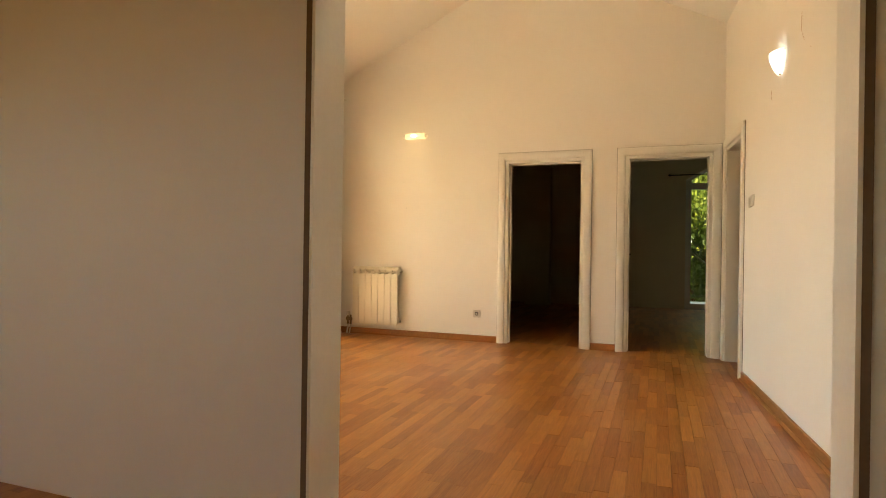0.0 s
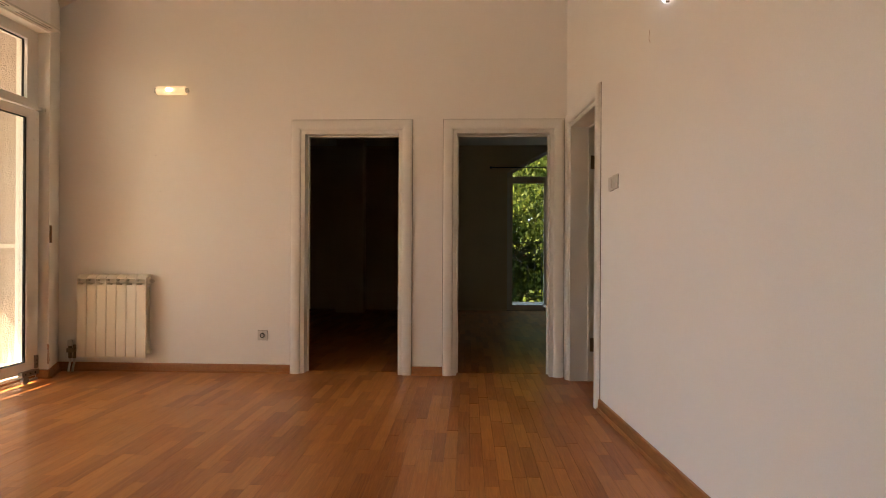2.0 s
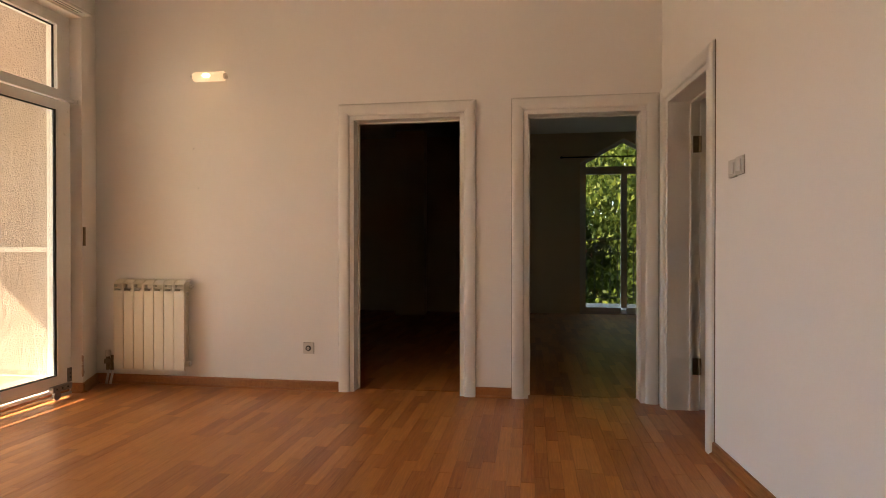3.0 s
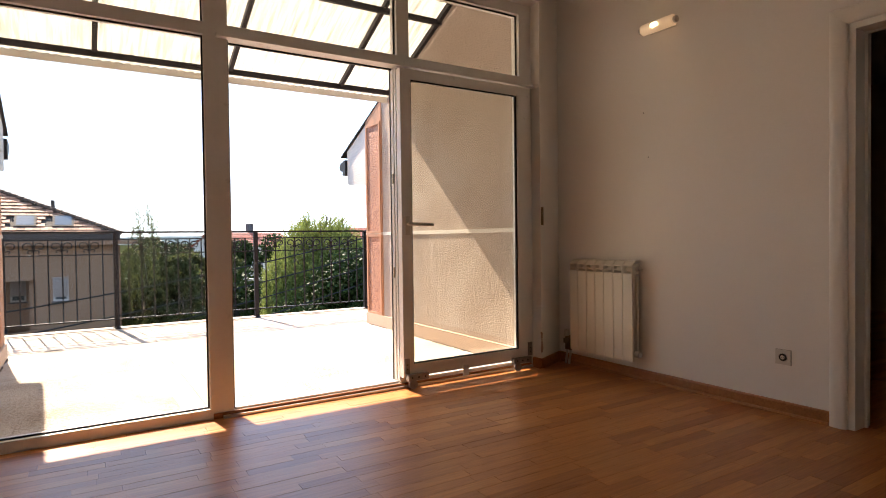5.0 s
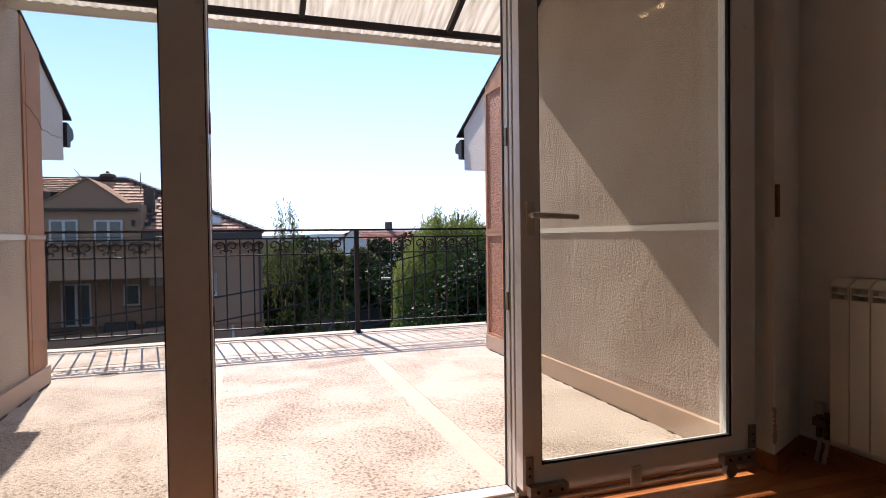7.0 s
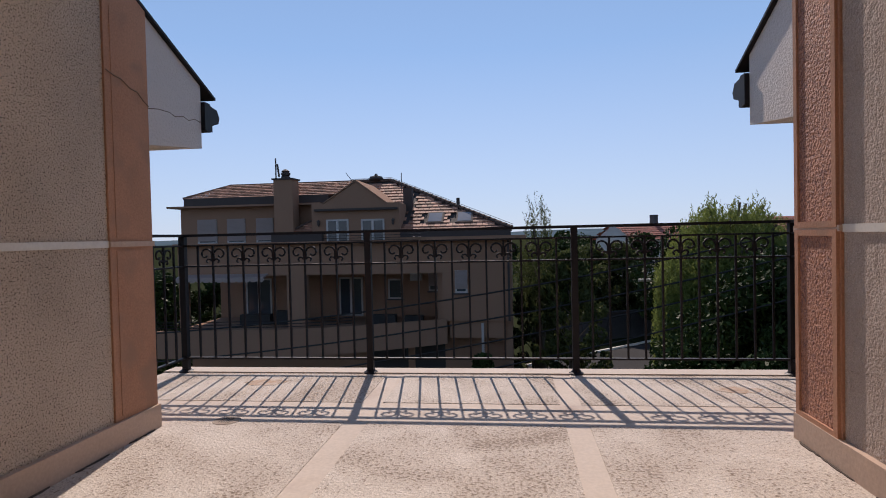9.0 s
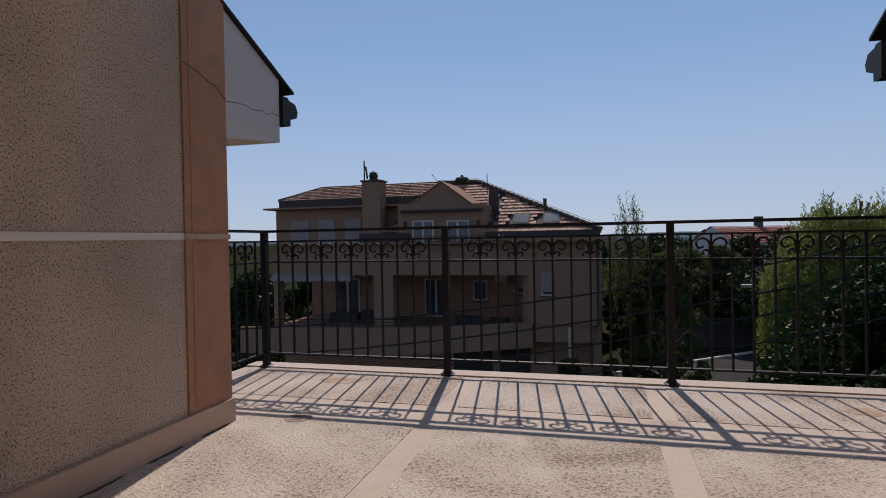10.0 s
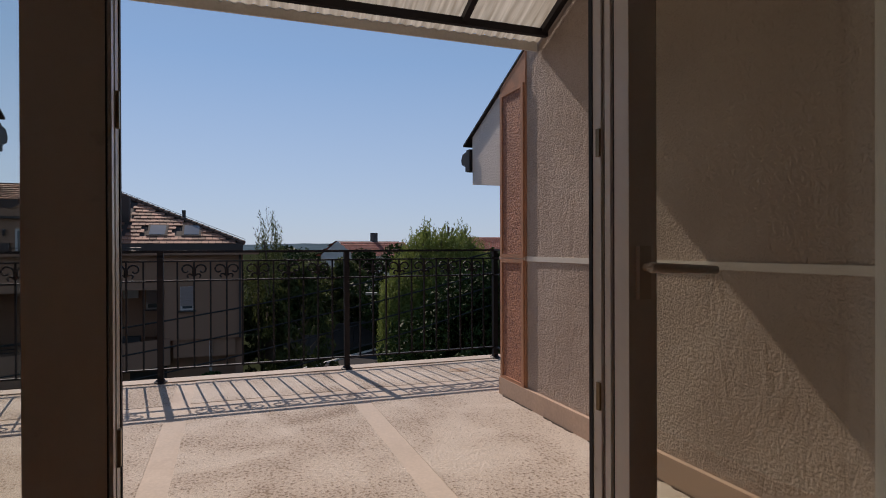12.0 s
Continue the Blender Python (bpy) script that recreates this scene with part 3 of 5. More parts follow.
# facade above and beside the window, seen from the terrace
bm = bmesh.new()
box(bm, WEST - 0.30, WEST - 0.23, SILL_Y0 - 0.4, SILL_Y1 + 0.4, WIN_TOP, 3.9)
setting("wall_facade", bm, STUCCO, "grey stucco above the terrace window", "wall")
# roof runs on 2 m past the bedrooms, an unseen overhang added for shade
bm = bmesh.new()
prism(bm, [(-3.0, 3.75), (RIDGE_X, 5.0), (2.9, 3.7), (2.9, 3.6), (RIDGE_X, 4.75), (-3.0, 3.55)], "y", -1.6, 15.2)
setting("roof", bm, CLAY, "pitched main roof over the flat, run out unseen to shade the bedroom window", "roof")

# ---- window ----
FX0, FX1 = -2.650, -2.56   # fixed frame depth
window = thing("window_1", "tall white plastic terrace window of three bays with top lights", "window", kind="structure")
frames = (
    ("jamb", SILL_Y0, 3.81, 0.0, WIN_TOP), ("mullion", 4.935, 5.064, 0.0, WIN_TOP), ("mullion", 6.158, 6.250, 0.0, WIN_TOP), ("jamb", 7.215, SILL_Y1, 0.0, WIN_TOP))
for name, y0, y1, z0, z1 in frames:
    block(name, PVC, window, FX0, FX1, y0, y1, z0, z1, bevel=0.006)
BAYS = ((3.81, 4.935), (5.064, 6.158), (6.250, 7.215))
for i, (y0, y1) in enumerate(BAYS):
    block("bottom_rail", PVC, window, FX0, FX1, y0, y1, 0.0, 0.055 if i != 1 else 0.03, bevel=0.005)
    block("transom", PVC, window, FX0, FX1, y0, y1, 2.175, 2.245, bevel=0.006)
    block("head", PVC, window, FX0, FX1, y0, y1, 2.715, WIN_TOP, bevel=0.006)
    panes = [(y0, y1, 2.245, 2.715)] + ([(y0, y1, 0.055, 2.175)] if i != 1 else [])
    for a, b, c, d in panes:
        bm = bmesh.new()
        box(bm, -2.610, -2.602, a + 0.004, b - 0.004, c + 0.004, d - 0.004)
        pane = part("pane", bm, GLASS, window)
        pane.visible_shadow = False
        for p, q, r, s in ((a, a + 0.008, c, d), (b - 0.008, b, c, d), (a + 0.008, b - 0.008, c, c + 0.008), (a + 0.008, b - 0.008, d - 0.008, d)):
            block("gasket", GASKET, window, -2.602, -2.590, p, q, r, s)
# open bay: dark seal round the reveal, aluminium sill, track
y0, y1 = BAYS[1]
for p, q, r, s in ((y0, y0 + 0.010, 0.03, 2.175), (y1 - 0.010, y1, 0.03, 2.175), (y0 + 0.01, y1 - 0.01, 2.165, 2.175), (y0 + 0.01, y1 - 0.01, 0.03, 0.038)):
    block("seal", GASKET, window, -2.662, -2.6465, p, q, r, s)
block("sill_plate", ALU, window, -2.648, -2.575, y0 + 0.01, y1 - 0.01, 0.03, 0.042, bevel=0.003)
block("track", ALU, window, -2.545, -2.525, 5.0, 7.30, 0.0, 0.016, bevel=0.003, label="aluminium slide track")
block("track_cover", BASEBOARD, window, -2.557, -2.546, 4.95, 7.30, 0.0, 0.03, bevel=0.003)
for x0, x1 in ((-2.606, -2.600), (-2.569, -2.5605)):
    block("rebate_seal", GASKET, window, x0, x1, y1 - 0.003, y1 - 0.0002, 0.045, 2.16)
    block("rebate_seal", GASKET, window, x0, x1, y0 + 0.0002, y0 + 0.003, 0.045, 2.16)
for x0, x1 in ((-2.646, -2.612), (-2.596, -2.574)):
    block("rebate_bead", PVC, window, x0, x1, y1 - 0.008, y1 - 0.0003, 0.045, 2.16, bevel=0.003)
    block("rebate_bead", PVC, window, x0, x1, y0 + 0.0003, y0 + 0.008, 0.045, 2.16, bevel=0.003)
for z in (0.745, 1.385):
    block("keeper", BRASS, window, -2.626, -2.612, y1 - 0.014, y1 - 0.0081, z, z + 0.07, bevel=0.002, label="small metal lock keeper")
    block("keeper", BRASS, window, -2.626, -2.612, y0 + 0.0081, y0 + 0.014, z, z + 0.07, bevel=0.002)
block("top_guide", PVC, window, -2.556, -2.515, 5.0, 7.32, 2.165, 2.185, bevel=0.004, label="white slide guide above the sash")
block("guide_end", PVC, window, -2.556, -2.49, 7.318, 7.328, 2.155, 2.185)

# sliding sash, pushed in front of the third bay
sash = thing("sliding_sash", "white plastic sliding sash, slid open in front of the third bay", "window sash")
SX0, SX1, SY0, SY1, SZ0, SZ1 = -2.552, -2.498, 6.146, 7.262, 0.078, 2.145
STILE = 0.078
for y0, y1 in ((SY0, SY0 + STILE), (SY1 - 0.122, SY1)):
    block("stile", PVC, sash, SX0, SX1, y0, y1, SZ0, SZ1, bevel=0.007)
block("rail", PVC, sash, SX0, SX1, SY0 + STILE, SY1 - 0.122, SZ0, SZ0 + 0.085, bevel=0.007)
block("rail", PVC, sash, SX0, SX1, SY0 + STILE, SY1 - 0.122, SZ1 - 0.068, SZ1, bevel=0.007)
bm = bmesh.new()
box(bm, -2.528, -2.522, SY0 + STILE + 0.002, SY1 - 0.124, SZ0 + 0.087, SZ1 - 0.07)
part("pane", bm, GLASS, sash).visible_shadow = False
for a, b, c, d in ((SY0 + STILE, SY0 + STILE + 0.008, SZ0 + 0.085, SZ1 - 0.068), (SY1 - 0.134, SY1 - 0.122, SZ0 + 0.085, SZ1 - 0.068), (SY0 + STILE + 0.008, SY1 - 0.134, SZ0 + 0.085, SZ0 + 0.094), (SY0 + STILE + 0.008, SY1 - 0.134, SZ1 - 0.076, SZ1 - 0.068)):
    block("gasket", GASKET, sash, -2.522, -2.506, a, b, c, d)
plate = block("handle", PLASTIC, sash, -2.499, -2.485, 6.166, 6.199, 1.035, 1.16, bevel=0.006, label="white plastic lever handle")
bm = bmesh.new()
rod(bm, (-2.486, 6.183, 1.11), (-2.455, 6.183, 1.11), 0.010)
rod(bm, (-2.455, 6.174, 1.11), (-2.453, 6.362, 1.102), 0.0125, 10, 0.010)
part("lever", bm, PLASTIC, plate, "", 0.0, True)
for y, w in ((6.16, 0.16), (7.06, 0.17)):
    car = block("roller_carriage", STEEL, sash, -2.496, -2.462, y, y + w, 0.060, 0.100, bevel=0.004, label="worn metal roller carriage with exposed screws")
    bm = bmesh.new()
    rod(bm, (-2.490, y + 0.045, 0.032), (-2.468, y + 0.045, 0.032), 0.031, 14)
    part("roller", bm, STEEL, car)
    for k in range(3):
        bm = bmesh.new()
        rod(bm, (-2.462, y + 0.03 + 0.05 * k, 0.080), (-2.458, y + 0.03 + 0.05 * k, 0.080), 0.006, 10)
        part("screw", bm, DARK, car)
for y in (6.150, 7.222):
    cap = block("corner_cover", STEEL, sash, -2.497, -2.486, y, y + 0.035, 0.104, 0.205, bevel=0.003, label="bare metal corner bracket")
    for k in range(2):
        bm = bmesh.new()
        rod(bm, (-2.487, y + 0.018, 0.135 + 0.03 * k), (-2.484, y + 0.018, 0.135 + 0.03 * k), 0.005, 8)
        part("screw", bm, DARK, cap)
block("guide_foot", PLASTIC, sash, -2.497, -2.485, 6.62, 6.665, 0.03, 0.105, bevel=0.004)

# curtain rail over the window
rail = thing("curtain_rail", "flat white ceiling-type curtain rail with two slots", "curtain rail")
block("body", PLASTIC, rail, WEST, WEST + 0.075, 3.4, 7.345, 2.815, 2.832, bevel=0.003)
for x in (WEST + 0.018, WEST + 0.048):
    for k in range(9):
        block("slot", DARK, rail, x, x + 0.008, 3.5 + 0.43 * k, 3.83 + 0.43 * k, 2.8135, 2.8152)
# small strap holder on the pier
hook = thing("blind_strap_holder", "small brown strap holder on the window pier", "hook")
block("plate", BRASS, hook, WEST, WEST + 0.012, 7.335, 7.350, 1.10, 1.24, bevel=0.003)


# ---- doors ----
def trim_profile(w):
    """Rounded casing section: across the width, proud of the wall."""
    pts = [(0, 0)]
    for k in range(15):
        a = math.pi * k / 14
        pts.append((w / 2 - (w / 2) * math.cos(a), 0.006 + 0.022 * math.sin(a) ** 0.6))
    pts.append((w, 0))
    return pts


def casing(parent, x0, x1, h, w=0.085):
    """Three mitred casing strips on a wall face at local y = 0, proud towards -y, round an opening from x0 to x1."""
    prof = trim_profile(w)
    corners = [((x0, 0), (-1, 0)), ((x0, h), (-1, 1)), ((x1, h), (1, 1)), ((x1, 0), (1, 0))]
    for (p, dp), (q, dq) in zip(corners, corners[1:]):
        bm = bmesh.new()
        a = [bm.verts.new((p[0] + dp[0] * d, -e, p[1] + dp[1] * d)) for d, e in prof]
        b = [bm.verts.new((q[0] + dq[0] * d, -e, q[1] + dq[1] * d)) for d, e in prof]
        for i in range(len(prof) - 1):
            bm.faces.new((a[i], a[i + 1], b[i + 1], b[i]))
        bm.faces.new((a[0], b[0], b[-1], a[-1]))
        bm.faces.new(a)
        bm.faces.new(b[::-1])
        strip = part("casing", bm, GLOSS_WHITE, parent)
        # dark strip for the open joint and the casing's shadow line together
        bm = bmesh.new()
        e0, e1 = w + 0.0002, w + 0.0028
        ring = [bm.verts.new((c[0] + dc[0] * d, -y, c[1] + dc[1] * d)) for d in (e0, e1) for y in (0.0, 0.004) for c, dc in ((p, dp), (q, dq))]
        for f in ((0, 1, 3, 2), (4, 5, 7, 6), (2, 3, 7, 6), (0, 2, 6, 4), (1, 3, 7, 5)):
            bm.faces.new([ring[i] for i in f])
        part("joint", bm, GAP_SHADE, strip, "dark open joint and shadow line along the casing")


def doorway(name, label, m, x0, x1, h, depth, hinge, leaf_angle):
    """Frame lining, casing, hinges and an open leaf. Local x along the wall, y into the wall, hinge on 'x0' or 'x1'."""
    door = thing(name, label, "door", kind="structure", at=m)
    casing(door, x0 + 0.018, x1 - 0.018, h - 0.018)
    t = 0.05   # thickness of the lining
    for a, b, c, d in ((x0, x0 + t, 0, h), (x1 - t, x1, 0, h), (x0 + t, x1 - t, h - t, h)):
        block("lining", GLOSS_WHITE, door, a, b, -0.004, depth + 0.004, c, d, bevel=0.003)
    s0, s1 = depth - 0.06, depth - 0.045
    for a, b, c, d in ((x0 + t, x0 + t + 0.012, 0, h - t), (x1 - t - 0.012, x1 - t, 0, h - t), (x0 + t + 0.012, x1 - t - 0.012, h - t - 0.012, h - t)):
        block("stop", GLOSS_WHITE, door, a, b, s0, s1, c, d, bevel=0.002)
    hx = x0 + t if hinge == "x0" else x1 - t
    way = 1 if hinge == "x0" else -1
    for z in (0.24, 1.72):
        bm = bmesh.new()
        rod(bm, (hx + way * 0.008, depth + 0.004, z), (hx + way * 0.008, depth + 0.004, z + 0.11), 0.008, 10)
        box(bm, min(hx, hx + way * 0.004), max(hx, hx + way * 0.004), depth - 0.04, depth, z, z + 0.11)
        part("hinge", bm, BRASS, door, "brass hinge")
    w = x1 - x0 - 2 * t - 0.006
    sw = Matrix.Translation((hx + way * 0.004, depth + 0.006, 0)) @ Matrix.Rotation(radians(leaf_angle * way), 4, "Z")
    bm = bmesh.new()
    a, b = sorted((0, way * w))
    box(bm, a, b, 0, 0.04, 0.008, h - t - 0.006, m=sw)
    leaf = part("leaf", bm, GLOSS_WHITE, door, "white painted door leaf, open", 0.003)
    bm = bmesh.new()
    hxl = way * (w - 0.06)
    for yy, s in ((0.0, -1), (0.04, 1)):
        a, b = sorted((yy, yy + s * 0.05))
        rod(bm, sw @ Vector((hxl, a, 1.03)), sw @ Vector((hxl, b, 1.03)), 0.009)
        rod(bm, sw @ Vector((hxl, yy + s * 0.05, 1.03)), sw @ Vector((hxl - way * 0.11, yy + s * 0.05, 1.03)), 0.009)
    part("door_handle", bm, BRASS, leaf, "metal lever handle", 0, True)
    return door


AT_NORTH = Matrix.Translation((0, NORTH, 0))
doorway("door_1", "white glossy door frame with rounded casing, door open inwards", AT_NORTH, *D1, DOOR_H, 0.16, "x1", 96)
doorway("door_2", "white glossy door frame with rounded casing, door open inwards", AT_NORTH, *D2, DOOR_H, 0.16, "x0", 96)
SIDE = EAST @ Matrix.Rotation(radians(-90), 4, "Z")
doorway("door_3", "white door frame in the side wall, door open inwards", SIDE, -E1, -E0, DOOR_H + 0.02, 0.20, "x0", 88)

# ---- baseboards ----


def baseboard(parts_, label):
    base = thing("baseboard", label, "baseboard", kind="structure")
    for m, x0, x1 in parts_:
        bm = bmesh.new()
        prism(bm, [(0, 0), (-0.016, 0), (-0.016, 0.012), (-0.013, 0.014), (-0.013, 0.062), (-0.009, 0.070), (0, 0.072)], "x", x0, x1)
        ob = part("board", bm, BASEBOARD, base)
        ob.matrix_basis = m
        bm = bmesh.new()
        prism(bm, [(-0.016, 0), (-0.030, 0), (-0.029, 0.006), (-0.022, 0.014), (-0.016, 0.016)], "x", x0, x1)
        ob = part("quarter_round", bm, BASEBOARD, base)
        ob.matrix_basis = m


PIER = Matrix.Translation((WEST, SILL_Y1, 0)) @ Matrix.Rotation(math.atan2(NORTH - SILL_Y1, -2.615 - WEST), 4, "Z")
baseboard([(AT_NORTH, -2.61, D1[0] - 0.067), (AT_NORTH, D1[1] + 0.067, D2[0] - 0.067),
           (SIDE, -E0 + 0.067, 4.9), (PIER, 0.0, 0.35),
           (Matrix.Translation((0, SILL_Y1, 0)), WEST - 0.09, WEST + 0.012)], "varnished beech baseboard with a quarter-round bead")

# jamb lining of the hall opening
lining = thing("hall_opening_lining", "white lining and casing of the wide hall opening", "door frame", kind="structure")
for x0, x1 in ((0.0, 0.012), (1.606, 1.618)):
    block("lining", GLOSS_WHITE, lining, x0, x1, SOUTH0 - 0.02, SOUTH1 + 0.003, 0, 2.4, bevel=0.003)
# bead coloured brown to carry the shade along the lining's edge
for x0, x1 in ((-0.022, 0.0), (1.618, 1.640)):
    block("bead", GAP_SHADE, lining, x0, x1, SOUTH0 - 0.022, SOUTH0 - 0.001, 0, 2.4, bevel=0.006, label="bead along the lining, its shade put into the brown")


# ---- radiator ----
def radiator(x0, y, z0, width, h, n):
    rad = thing("radiator", "white enamelled aluminium radiator of seven sections, hung on the wall", "radiator", at=Matrix.Translation((x0, y, z0)))
    w = width / n
    for k in range(n):
        a = k * w
        bm = bmesh.new()
        box(bm, a + 0.0026, a + w - 0.0026, -0.098, -0.084, 0.0, h * 0.875)
        box(bm, a + w * 0.44, a + w * 0.56, -0.084, -0.012, 0.02, h * 0.86)
        box(bm, a + 0.014, a + w - 0.014, -0.030, -0.014, 0.03, h * 0.85)
        box(bm, a + 0.014, a + w - 0.014, -0.06, -0.054, 0.03, h * 0.85)
        section = part("section", bm, RADIATOR, rad, "", 0.0025)
        # curved top hood
        bm = bmesh.new()
        prof = [(-0.100 + 0.100 * t, h * (0.955 + 0.045 * math.sin(0.5 * math.pi * min(1, t * 1.8)))) for t in [i / 8 for i in range(9)]]
        prof += [(p, q - 0.006) for p, q in reversed(prof)]
        prism(bm, prof, "x", a + 0.0035, a + w - 0.0035)
        part("hood", bm, RADIATOR, section)
        bm = bmesh.new()
        for s in (0.0035, w - 0.0085):
            prism(bm, [(-0.098, h * 0.868), (-0.098, h * 0.94), (-0.08, h * 0.962), (-0.02, h * 0.98), (-0.02, h * 0.868)], "x", a + s, a + s + 0.005)
        box(bm, a + 0.0085, a + w - 0.0085, -0.092, -0.086, h * 0.905, h * 0.916)
        box(bm, a + 0.0085, a + w - 0.0085, -0.026, -0.022, h * 0.86, h * 0.97)
        part("grille", bm, RADIATOR, section)
    for z in (0.045, h * 0.92):
        bm = bmesh.new()
        rod(bm, (-0.012, -0.045, z), (width + 0.014, -0.045, z), 0.021, 14)
        part("header_tube", bm, RADIATOR, rad, "", 0, True)
    bm = bmesh.new()
    rod(bm, (width + 0.012, -0.045, h * 0.92), (width + 0.03, -0.045, h * 0.92), 0.017, 6)
    rod(bm, (width + 0.03, -0.045, h * 0.92), (width + 0.045, -0.045, h * 0.92), 0.006, 8)
    part("air_vent", bm, PLASTIC, rad)
    bm = bmesh.new()
    rod(bm, (width + 0.012, -0.045, 0.045), (width + 0.022, -0.045, 0.045), 0.019, 10)
    part("end_cap", bm, PLASTIC, rad)
    # valve block and the two pipes into the floor
    bm = bmesh.new()
    box(bm, -0.105, -0.040, -0.070, -0.035, 0.03, 0.066)
    rod(bm, (-0.045, -0.05, 0.045), (-0.010, -0.05, 0.045), 0.014, 12)
    rod(bm, (-0.085, -0.05, 0.06), (-0.085, -0.05, 0.086), 0.015, 12)
    rod(bm, (-0.048, -0.05, 0.062), (-0.048, -0.05, 0.095), 0.011, 10)
    for x in (-0.085, -0.048):
        rod(bm, (x, -0.05, -0.02), (x, -0.05, 0.03), 0.015, 6)
    valve = part("valve", bm, BRASS, rad, "brass valve block", 0.003)
    bm = bmesh.new()
    rod(bm, (-0.085, -0.05, 0.086), (-0.085, -0.05, 0.135), 0.022, 14, 0.020)
    part("valve_cap", bm, PLASTIC, valve, "white valve cap", 0.003)
    for x, e in ((-0.085, -0.095), (-0.048, -0.060)):
        bm = bmesh.new()
        sweep(bm, [(x, -0.05, -0.02), (x, -0.05, -0.06), (e, -0.05, -z0 + 0.03), (e - 0.004, -0.05, -z0 - 0.003)], 0.0095, 10)
        part("pipe", bm, PLASTIC, rad, "white painted pipe", 0, True)
    return rad


radiator(-2.385, NORTH - 0.005, 0.135, 0.605, 0.70, 7)


# ---- small fittings ----
def socket(x, z):
    s = thing("wall_socket", "white round-pin wall socket", "socket", at=Matrix.Translation((x, NORTH, z)))
    # slightly larger dark plate draws the shadow outline round the socket
    block("shade_rim", GAP_SHADE, s, -0.0425, 0.0425, -0.002, 0.0, -0.0425, 0.0425)
    block("plate", PLASTIC, s, -0.041, 0.041, -0.009, -0.002, -0.041, 0.041, bevel=0.004)
    # raised disc in near-black: the recess is only coloured in
    bm = bmesh.new()
    lathe(bm, [(0.021, 0.0), (0.021, 0.004), (0.019, 0.0045)], Matrix.Translation((0, -0.009, 0)) @ Matrix.Rotation(radians(90), 4, "X"), 24)
    well = part("well", bm, DARK, s, "round recess drawn as a dark disc, shade in its colour")
    bm = bmesh.new()
    lathe(bm, [(0.0115, 0.0), (0.0115, 0.002)], Matrix.Translation((0, -0.0125, 0)) @ Matrix.Rotation(radians(90), 4, "X"), 24)
    part("face", bm, PLASTIC, well)
    for dx in (-0.006, 0.006):
        bm = bmesh.new()
        lathe(bm, [(0.0026, 0.0), (0.0026, 0.001)], Matrix.Translation((dx, -0.0145, 0)) @ Matrix.Rotation(radians(90), 4, "X"), 10)
        part("pin_hole", bm, DARK, s)


socket(-0.815, 0.32)


def switch(u, z, frame_w):
    s = thing("light_switch", "white rocker light switch on the side wall", "switch", "switches by the door", at=SIDE @ Matrix.Translation((u, 0, z)))
    # dark backing stands out as the switch plate's shadow line
    block("shade_rim", GAP_SHADE, s, -frame_w - 0.0015, frame_w + 0.0015, -0.002, 0, -0.0435, 0.0435)
    block("plate", PLASTIC, s, -frame_w, frame_w, -0.010, -0.002, -0.042, 0.042, bevel=0.004)
    block("rocker", PLASTIC, s, -0.026, 0.026, -0.016, -0.009, -0.028, 0.028, bevel=0.003)


switch(1.235, 1.475, 0.041)
switch(1.320, 1.480, 0.041)

WARM_GLASS = glow("frosted_glass_warm", (1.0, 0.66, 0.36), 0.10)
BULB = glow("lamp_hot_spot", (1.0, 0.72, 0.36), 5.0)
COOL_GLASS = glow("frosted_glass_cool", (0.66, 0.82, 1.10), 0.28)


def tube_light():
    lamp = thing("wall_light", "frosted glass tube wall light with metal end caps, switched on", "lamp", at=Matrix.Translation((-1.59, NORTH, 2.40)))
    bm = bmesh.new()
    prof = [(0.030, -0.125), (0.036, -0.120), (0.036, 0.120), (0.030, 0.125)]
    lathe(bm, prof, Matrix.Translation((0, -0.062, 0)) @ Matrix.Rotation(radians(90), 4, "Y"), 24)
    glass = part("shade", bm, WARM_GLASS, lamp, "glowing frosted glass tube", 0, True)
    bm = bmesh.new()
    lathe(bm, [(0.001, -0.030), (0.012, -0.02), (0.014, 0.0), (0.012, 0.02), (0.001, 0.03)], Matrix.Translation((-0.005, -0.1, 0.0)) @ Matrix.Rotation(radians(90), 4, "Y"), 14)
    part("bulb", bm, BULB, glass)
    for s in (-1, 1):
        bm = bmesh.new()
        lathe(bm, [(0.022, 0.0), (0.022, 0.018), (0.010, 0.024)], Matrix.Translation((s * 0.125, -0.062, 0)) @ Matrix.Rotation(radians(90 * s), 4, "Y"), 18)
        part("end_cap", bm, ALU, lamp, "metal end cap", 0, True)
    block("back_plate", ALU, lamp, -0.10, 0.10, -0.024, 0, -0.022, 0.022, bevel=0.004)


tube_light()


